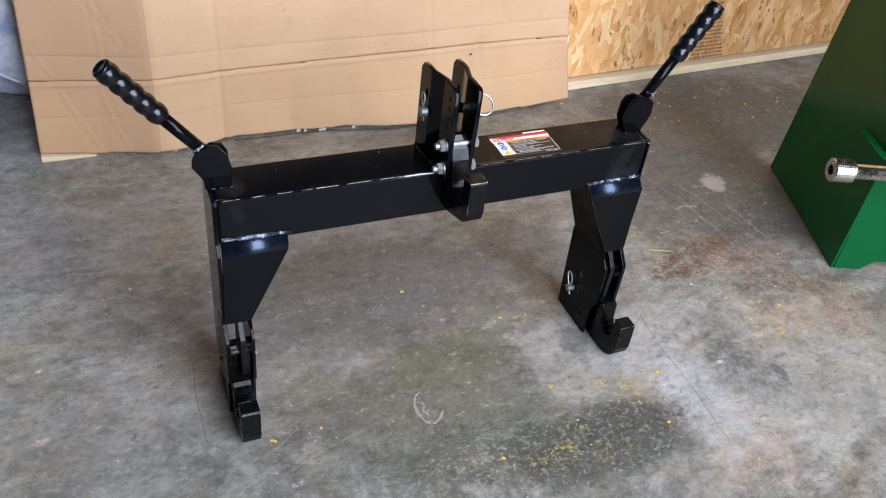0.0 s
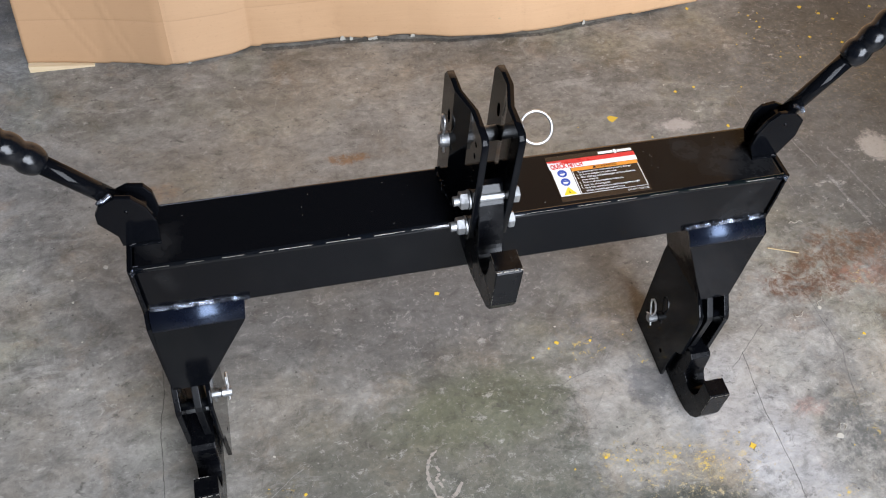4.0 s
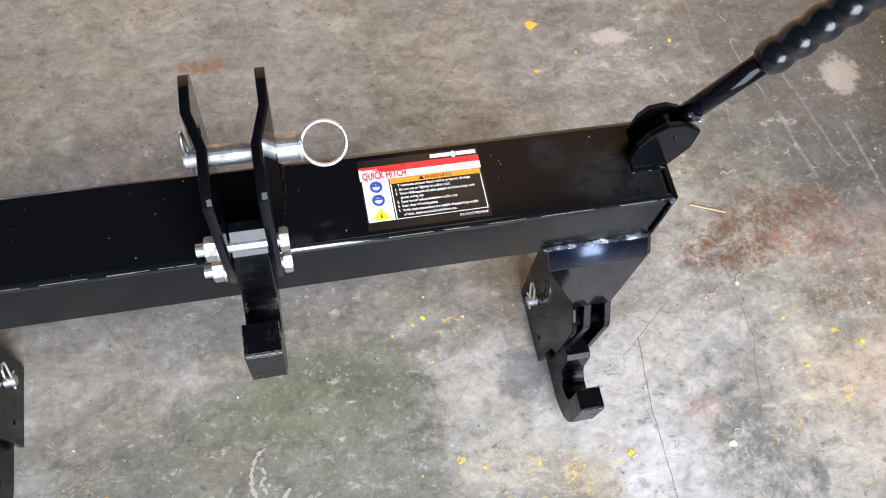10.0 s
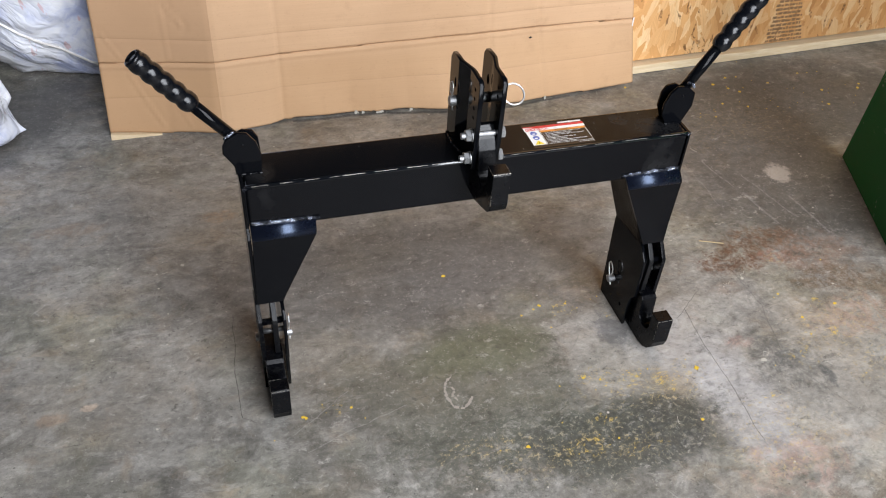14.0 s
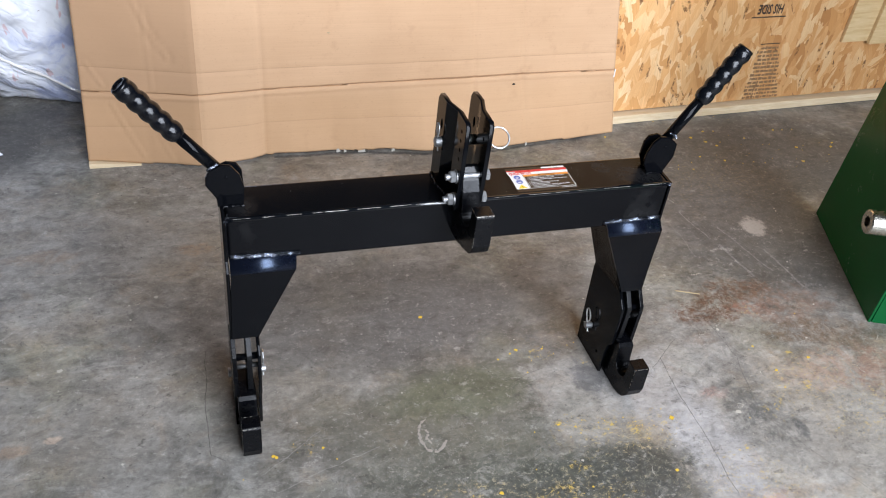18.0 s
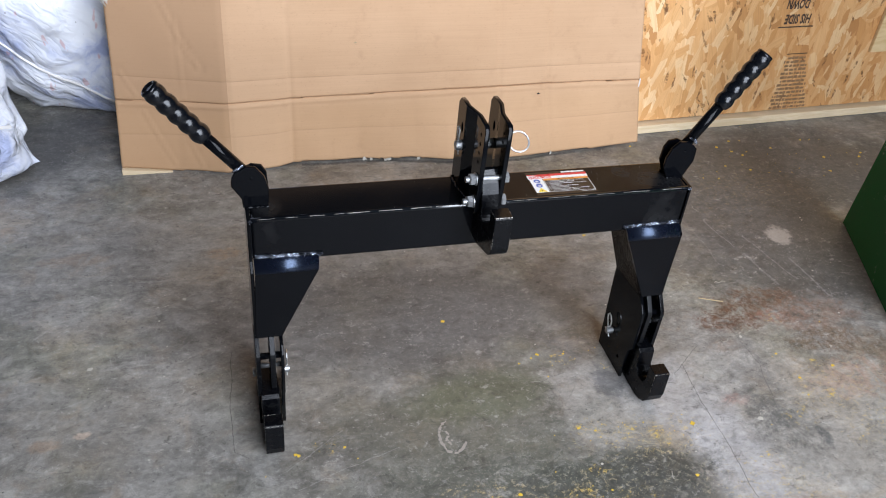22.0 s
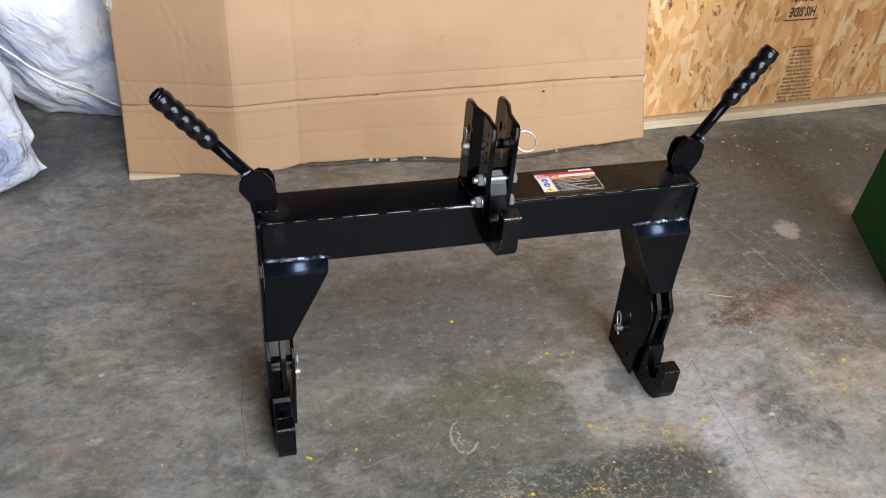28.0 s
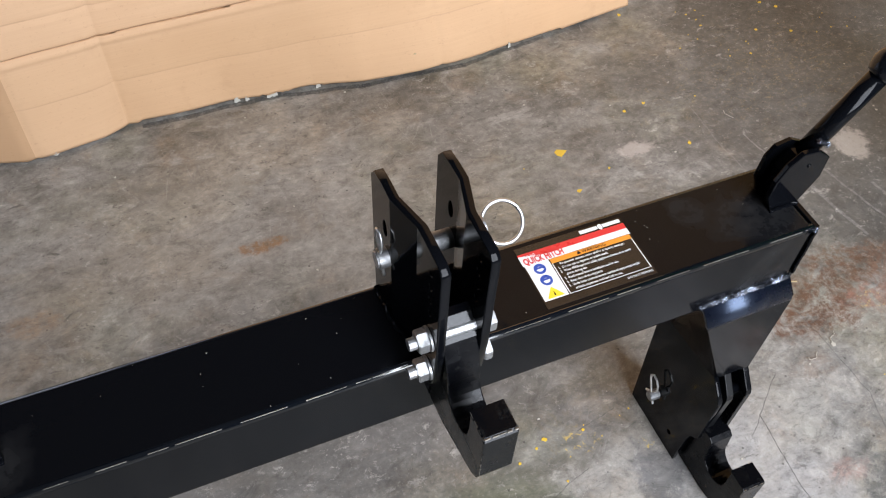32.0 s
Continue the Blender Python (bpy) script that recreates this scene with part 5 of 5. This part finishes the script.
# ---------------------------------------------------------------- plastic bags
def bag(name, cx, cy, rx, ry, rz, seed, lean=0.0, label="", corner=None):
    """A stuffed, lumpy, creased plastic bag that sits on the floor."""
    bm = bmesh.new()
    bmesh.ops.create_icosphere(bm, subdivisions=6, radius=1.0)
    off = Vector((seed * 7.3, seed * 3.1, seed * 1.7))
    for v in bm.verts:
        n = v.co.normalized()
        d = 1.0 + 0.14 * noise.noise(n * 1.9 + off)
        # round bundles that push the plastic out, with the film stretched between them
        near = noise.voronoi(n * 2.6 + off)[0]
        d += 0.13 * (1 - min(1.0, 1.5 * near[0])) ** 1.3 - 0.03
        near = noise.voronoi(n * 5.0 + off * 2)[0]
        d += 0.030 * (1 - min(1.0, 1.5 * near[0])) ** 1.4
        d += 0.016 * noise.noise(Vector((n.x * 14, n.y * 14, n.z * 5)) + off)
        p = n * d
        z = (p.z + 0.80) * rz
        flat_z = 0.004 + max(0.0, z) if z > 0 else 0.004
        spread = 1.0 + 0.12 * max(0.0, 0.3 - z / rz)
        v.co = Vector((p.x * rx * spread + lean * z, p.y * ry * spread, flat_z))
        if corner is not None:
            toward = Vector((corner[0] - cx, corner[1] - cy, 0))
            w = max(0.0, (Vector((v.co.x, v.co.y, 0)).normalized().dot(toward.normalized()) - 0.55) / 0.45)
            w *= max(0.0, 1 - v.co.z / 0.34)
            v.co = v.co.lerp(Vector((toward.x, toward.y, 0.012 + 0.3 * v.co.z)), 0.9 * w)
    ob = ob_of(name, bm, BAG, True)
    ob.location = (cx, cy, 0)
    return tagged(ob, label, "plastic bag", "bags in the corner")


BAG_CORNER = (-0.838, 0.945)
bag_a = bag("plastic_bag", -0.72, 1.46, 0.40, 0.36, 0.46, 1, -0.12, "white translucent plastic bag stuffed with packing, beside the cardboard")
bag_b = bag("plastic_bag", -1.095, 0.90, 0.225, 0.19, 0.34, 2, -0.12, "white translucent plastic bag stuffed with packing, slumped on the floor", BAG_CORNER)

bag("plastic_bag", -1.42, 1.55, 0.36, 0.34, 0.52, 5, 0.0, "white translucent plastic bag stuffed with packing, behind the others")


def ribbon(ob, x0, z0, x1, z1, r):
    """A drawstring that lies on the front of a bag."""
    me = ob.data
    tree = BVHTree.FromPolygons([v.co for v in me.vertices], [p.vertices[:] for p in me.polygons])
    pts = []
    for i in range(36):
        f = i / 35
        o = Vector((x0 + (x1 - x0) * f, -3, z0 + (z1 - z0) * f + 0.012 * math.sin(7 * f))) - ob.location
        o.z = max(o.z, 0.02)
        hit = tree.ray_cast(o, Vector((0, 1, 0)))[0]
        if hit is not None:
            pts.append(hit + Vector((0, -0.002, 0)))
    if len(pts) > 3:
        part("drawstring", tube_along(pts, r, 6), TAPE, ob, "white plastic drawstring")


strip = part("tie_strip", box(-0.035, 0.0, -0.001, 0.0, -0.004, 0.004), TAPE, bag_b, "loose white end of a tie strip")
strip.matrix_local = pose(0.215, -0.03, 0.155, 0, -6, 0)
ribbon(bag_a, -1.10, 0.36, -0.66, 0.05, 0.0035)
tape = bmesh.new()
g = random.Random(5)
vs = [[tape.verts.new((0.008 * i * (1 - 0.10 * j) + g.uniform(-0.003, 0.003), g.uniform(-0.010, 0.002), 0.012 * j - 0.006 * i + g.uniform(-0.004, 0.004))) for j in range(7)] for i in range(4)]
for i in range(3):
    for j in range(6):
        if (i, j) not in ((2, 0), (2, 3), (1, 6), (2, 5)):
            tape.faces.new((vs[i][j], vs[i + 1][j], vs[i + 1][j + 1], vs[i][j + 1]))
bmesh.ops.solidify(tape, geom=tape.faces[:], thickness=0.0006)
torn = tagged(ob_of("torn_tape", tape, TAPE), "torn flap of clear packing tape on the cardboard's edge", "tape")
torn.location = (-0.646, 0.912, 0.445)

# ---------------------------------------------------------------- green machine
def green_machine():
    far, near = Vector((1.177, 0.42, 0)), Vector((1.025, 0.014, 0))
    d = (near - far).normalized()
    out = Vector((-d.y, d.x, 0))
    if out.x < 0:
        out = -out
    length = (near - far).length
    m = Matrix(((out.x, d.x, 0, far.x), (out.y, d.y, 0, far.y), (0, 0, 1, 0), (0, 0, 0, 1)))
    mach = thing("green_machine", (0, 0, 0), "green painted steel machine cabinet with a steel shaft", "machine")

    def put(name, bm, mat, label=""):
        bmesh.ops.transform(bm, matrix=m, verts=bm.verts)
        bmesh.ops.recalc_face_normals(bm, faces=bm.faces)
        return part(name, bm, mat, mach, label)
    L = length
    put("side_panel", prism([(0.0, 0.0), (L, 0.0), (L + 0.012, 0.5), (L + 0.012, 0.95), (0.10, 0.95), (0.055, 0.5)], 0.0, 0.006, "x", 0.0015), GREEN)
    # end panel with an arched foot
    arch = [(0.008, 0.0), (0.072, 0.0), (0.082, 0.010), (0.098, 0.026), (0.74, 0.026), (0.76, 0.0), (0.84, 0.0), (0.84, 0.27), (0.008, 0.27)]
    put("end_panel", prism(arch, L - 0.006, L, "y", 0.001), GREEN)
    put("top_panel", box(0.006, 0.84, 0.08, L - 0.01, 0.935, 0.95, 0.002), GREEN)
    put("back_panel", box(0.84, 0.846, 0.02, L, 0.0, 0.95, 0.001), GREEN)
    put("ledge", prism([(-0.02, 0.318), (0.0, 0.318), (0.0, 0.29), (-0.004, 0.312)], L - 0.10, L + 0.02, "y"), GREEN)
    c = Vector((0.853, -0.005, 0.316))
    ax = out
    shaft = part("shaft", rod(c + ax * 0.035, c + ax * 0.40, 0.0155, 28), STEEL, mach, "bright turned steel shaft", True)
    collar = lathe([(0.011, 0.012), (0.011, 0.0), (0.0225, 0.0), (0.0245, 0.002), (0.0245, 0.042), (0.0225, 0.044), (0.0155, 0.0445)], 32)
    bmesh.ops.transform(collar, matrix=Matrix.Translation(c) @ ax.to_track_quat("Z", "Y").to_matrix().to_4x4(), verts=collar.verts)
    part("collar", collar, STEEL, shaft, "steel collar with an open bore")
    part("bore", rod(c + ax * 0.010, c + ax * 0.014, 0.0112, 20), HOLE, shaft)
    part("cross_hole", rod(c + ax * 0.075 + Vector((0, -0.0148, 0.003)), c + ax * 0.075 + Vector((0, -0.0160, 0.0032)), 0.004, 14), HOLE, shaft)
    return mach


green_machine()

# ---------------------------------------------------------------- bits on the floor
def crumbs(name, spots, mat, label, category):
    pieces = []
    for x, y, r, seed in spots:
        g = random.Random(seed)
        n = g.randint(5, 8)
        pts = [(x + r * g.uniform(0.5, 1.1) * math.cos(2 * math.pi * i / n), y + r * g.uniform(0.4, 1.0) * math.sin(2 * math.pi * i / n)) for i in range(n)]
        pieces.append(prism(pts, 0.0, g.uniform(0.0005, 0.0012), "z"))
    return tagged(ob_of(name, joined(*pieces), mat), label, category, kind="stuff")


g = random.Random(12)
yellow = []
for cx, cy, sx, sy, n in ((0.215, 0.050, 0.05, 0.03, 11), (0.24, -0.14, 0.05, 0.014, 9), (0.36, -0.16, 0.05, 0.015, 9), (0.20, -0.23, 0.12, 0.04, 10), (0.80, -0.15, 0.16, 0.10, 10), (0.62, 0.54, 0.25, 0.06, 8), (1.10, 0.76, 0.22, 0.08, 60), (-0.25, -0.09, 0.06, 0.02, 6)):
    for _ in range(n):
        yellow.append((g.gauss(cx, sx), g.gauss(cy, sy), 0.0012 + 0.0050 * g.random() ** 3, g.random()))
yellow += [(0.020, 0.207, 0.006, 0.3), (0.46, 0.554, 0.012, 0.5)]
crumbs("yellow_paint_chips", yellow, YELLOW_CHIP, "small flakes of yellow paint stuck to the concrete", "paint chips")
pale = [(0.570, -0.168, 0.007, 3), (-0.509, 0.362, 0.006, 4), (-0.685, 0.181, 0.006, 5), (0.655, 0.055, 0.005, 6)]
for _ in range(90):
    pale.append((g.uniform(-0.9, 1.1), g.uniform(-0.4, 0.85), g.uniform(0.0008, 0.003), g.random()))
crumbs("pale_debris", pale, PALE_CHIP, "pale crumbs and grit scattered on the concrete", "debris")
tagged(ob_of("wood_splinter", box(-0.028, 0.028, -0.0012, 0.0012, 0.0, 0.002, 0.0006), BRASS_CHIP), "thin pale wood splinter lying on the floor", "splinter").matrix_world = pose(0.65, 0.18, 0.0, 0, 0, -22)
CURL = [Vector(p) for p in ((-0.043, -0.064), (-0.056, -0.074), (-0.063, -0.089), (-0.065, -0.112), (-0.057, -0.136), (-0.040, -0.142), (-0.027, -0.133), (-0.017, -0.117))]
SMEAR = [Vector(p) for p in ((-0.051, -0.086), (-0.046, -0.098), (-0.053, -0.109), (-0.047, -0.121), (-0.044, -0.105))]
curl = [CURL[i].lerp(CURL[i + 1], f / 5) + Vector((g.uniform(-1, 1), g.uniform(-1, 1))) * 0.0012 for i in range(len(CURL) - 1) for f in range(5)]
pieces = []
for (xa, ya), (xb, yb) in zip(curl, curl[1:]):
    w = g.uniform(0.0006, 0.0034)
    if g.random() < 0.12:
        continue
    n = Vector((ya - yb, xb - xa)).normalized() * w
    pieces.append(prism([(xa - n.x, ya - n.y), (xb - n.x, yb - n.y), (xb + n.x, yb + n.y), (xa + n.x, ya + n.y)], 0.0, 0.0006, "z"))
tagged(ob_of("residue_mark", joined(*pieces), CHALK), "pale curled ring of dried residue on the floor", "floor mark", kind="stuff")
scrap = tagged(ob_of("paper_scrap", prism([(-0.010, 0.0), (0.004, -0.008), (0.012, 0.002), (0.002, 0.010), (-0.006, 0.008)], 0.0, 0.008, "z"), PALE_CHIP), "torn scrap of pale paper by the cardboard's foot", "paper scrap")
scrap.location = (-0.35, 0.858, 0.0)

inner = [SMEAR[i].lerp(SMEAR[i + 1], f / 4) + Vector((g.uniform(-1, 1), g.uniform(-1, 1))) * 0.0016 for i in range(len(SMEAR) - 1) for f in range(4)]
smear = []
for pa, pb in zip(inner, inner[1:]):
    if g.random() < 0.25:
        continue
    n = (pb - pa).orthogonal().normalized() * g.uniform(0.0008, 0.0036)
    smear.append(prism([tuple(pa - n), tuple(pb - n), tuple(pb + n), tuple(pa + n)], 0.0, 0.0005, "z"))
tagged(ob_of("residue_smear", joined(*smear), CHALK), "pale smear of dried residue inside the ring", "floor mark", kind="stuff")


def fibre(x, y, size, seed):
    q = random.Random(seed)
    a, pts, p = q.uniform(0, 6.3), [], Vector((x, y, 0.0008))
    for i in range(14):
        pts.append(p.copy())
        a += q.uniform(-0.9, 0.9)
        p += Vector((math.cos(a), math.sin(a), 0)) * size / 14
        p.z = 0.0008 + 0.0015 * abs(math.sin(i * 0.9 + seed))
    return tube_along(pts, 0.00045, 5)


for n, (x, y, size) in enumerate(((0.655, 0.055, 0.03), (0.690, 0.235, 0.035), (0.605, 0.050, 0.03), (0.900, -0.100, 0.03), (0.575, -0.160, 0.035), (0.330, -0.270, 0.02), (0.800, 0.520, 0.03), (1.020, -0.030, 0.025), (-0.540, 0.345, 0.012), (0.700, -0.210, 0.02), (0.43, -0.17, 0.022))):
    tagged(ob_of("fibre", fibre(x, y, size, n + 3), PALE_CHIP), "pale curled fibre lying on the concrete floor", "fibre", "fibres on the floor")

# small nicks in the cardboard's face
sheet = bpy.data.objects["cardboard_sheet"]
tree = BVHTree.FromPolygons([v.co for v in sheet.data.vertices], [p.vertices[:] for p in sheet.data.polygons])
for x, z, r in ((-0.060, 0.335, 0.004), (0.452, 0.172, 0.005), (0.30, 0.045, 0.003)):
    hit = tree.ray_cast(Vector((x, 0, z)), Vector((0, 1, 0)))[0]
    bm = prism([(x - r, z), (x - 0.2 * r, z - 0.5 * r), (x + r, z - 0.1 * r), (x + 0.3 * r, z + 0.6 * r)], hit.y - 0.0015, hit.y + 0.001, "y")
    part("tear", bm, BRASS_CHIP if r < 0.005 else HOLE, sheet)

# bare steel where the hooks' edges have been scraped; also the beam edge's painted highlight
SCRAPE_GLINT = zinc("scraped_steel_and_glint", (0.30, 0.28, 0.25), 0.45)


def scrape_and_glint(a, b, seed, r=0.0007):
    q = random.Random(seed)
    a, b = Vector(a), Vector(b)
    runs, f = [], q.uniform(0, 0.06)
    while f < 1:
        e = min(1.0, f + q.uniform(0.08, 0.3))
        pts = [a.lerp(b, f + (e - f) * i / 4) for i in range(5)]
        runs.append(tube_along(pts, r * q.uniform(0.5, 1.1), 5))
        f = e + q.uniform(0.02, 0.15)
    part("scraped_or_glint_edge", joined(*runs), SCRAPE_GLINT, hitch, "pale edge line, scraped steel on the hooks and painted highlight on the beam")


for k, s in enumerate((1, -1)):
    scrape_and_glint((s * 0.3460, -0.1085, 0.0975), (s * 0.3760, -0.1085, 0.0975), 31 + k)
    scrape_and_glint((s * 0.3460, -0.1083, 0.0970), (s * 0.3460, -0.1083, 0.045), 35 + k, 0.0005)
    scrape_and_glint((s * 0.3460, -0.0815, 0.0977), (s * 0.3760, -0.0815, 0.0977), 39 + k, 0.0005)
for x in (CX - 0.0138, CX + 0.0138):
    scrape_and_glint((x, -0.0740, 0.4850), (x, -0.0985, 0.4850), 43)
    scrape_and_glint((x, -0.0995, 0.4820), (x, -0.0995, 0.428), 45, 0.0005)
scrape_and_glint((CX - 0.0138, -0.0985, 0.4850), (CX + 0.0138, -0.0985, 0.4850), 47, 0.0009)
scrape_and_glint((-0.10, 0.0014, TOP - 0.0012), (-0.035, 0.0014, TOP - 0.0012), 49, 0.0006)
# highlight along the beam's front edge, laid on as thin pale wires
for x0, x1, seed, r in ((-0.366, -0.23, 51, 0.00042), (-0.23, -0.10, 53, 0.00055), (0.05, 0.20, 55, 0.00035), (0.20, 0.366, 57, 0.00042)):
    scrape_and_glint((x0, 0.00128, TOP - 0.00128), (x1, 0.00128, TOP - 0.00128), seed, r)

FOOT_BITS = ((-0.030, 0.006), (-0.012, 0.004), (0.030, 0.008), (0.038, 0.005), (0.118, 0.005), (0.50, 0.003))
# torn paper showing along the cardboard's foot
for n, (x, w) in enumerate(FOOT_BITS):
    q = random.Random(60 + n)
    y = along(FOOT_LINE, x)
    bm = prism([(x - w, 0.001), (x - 0.2 * w, 0.0), (x + 0.3 * w, 0.002), (x + w, 0.001), (x + 0.7 * w, 0.010), (x - 0.2 * w, 0.012), (x - 0.8 * w, 0.009)], y - 0.0035, y - 0.001, "y")
    part("torn_paper", bm, PALE_CHIP, sheet, "pale torn paper edge")
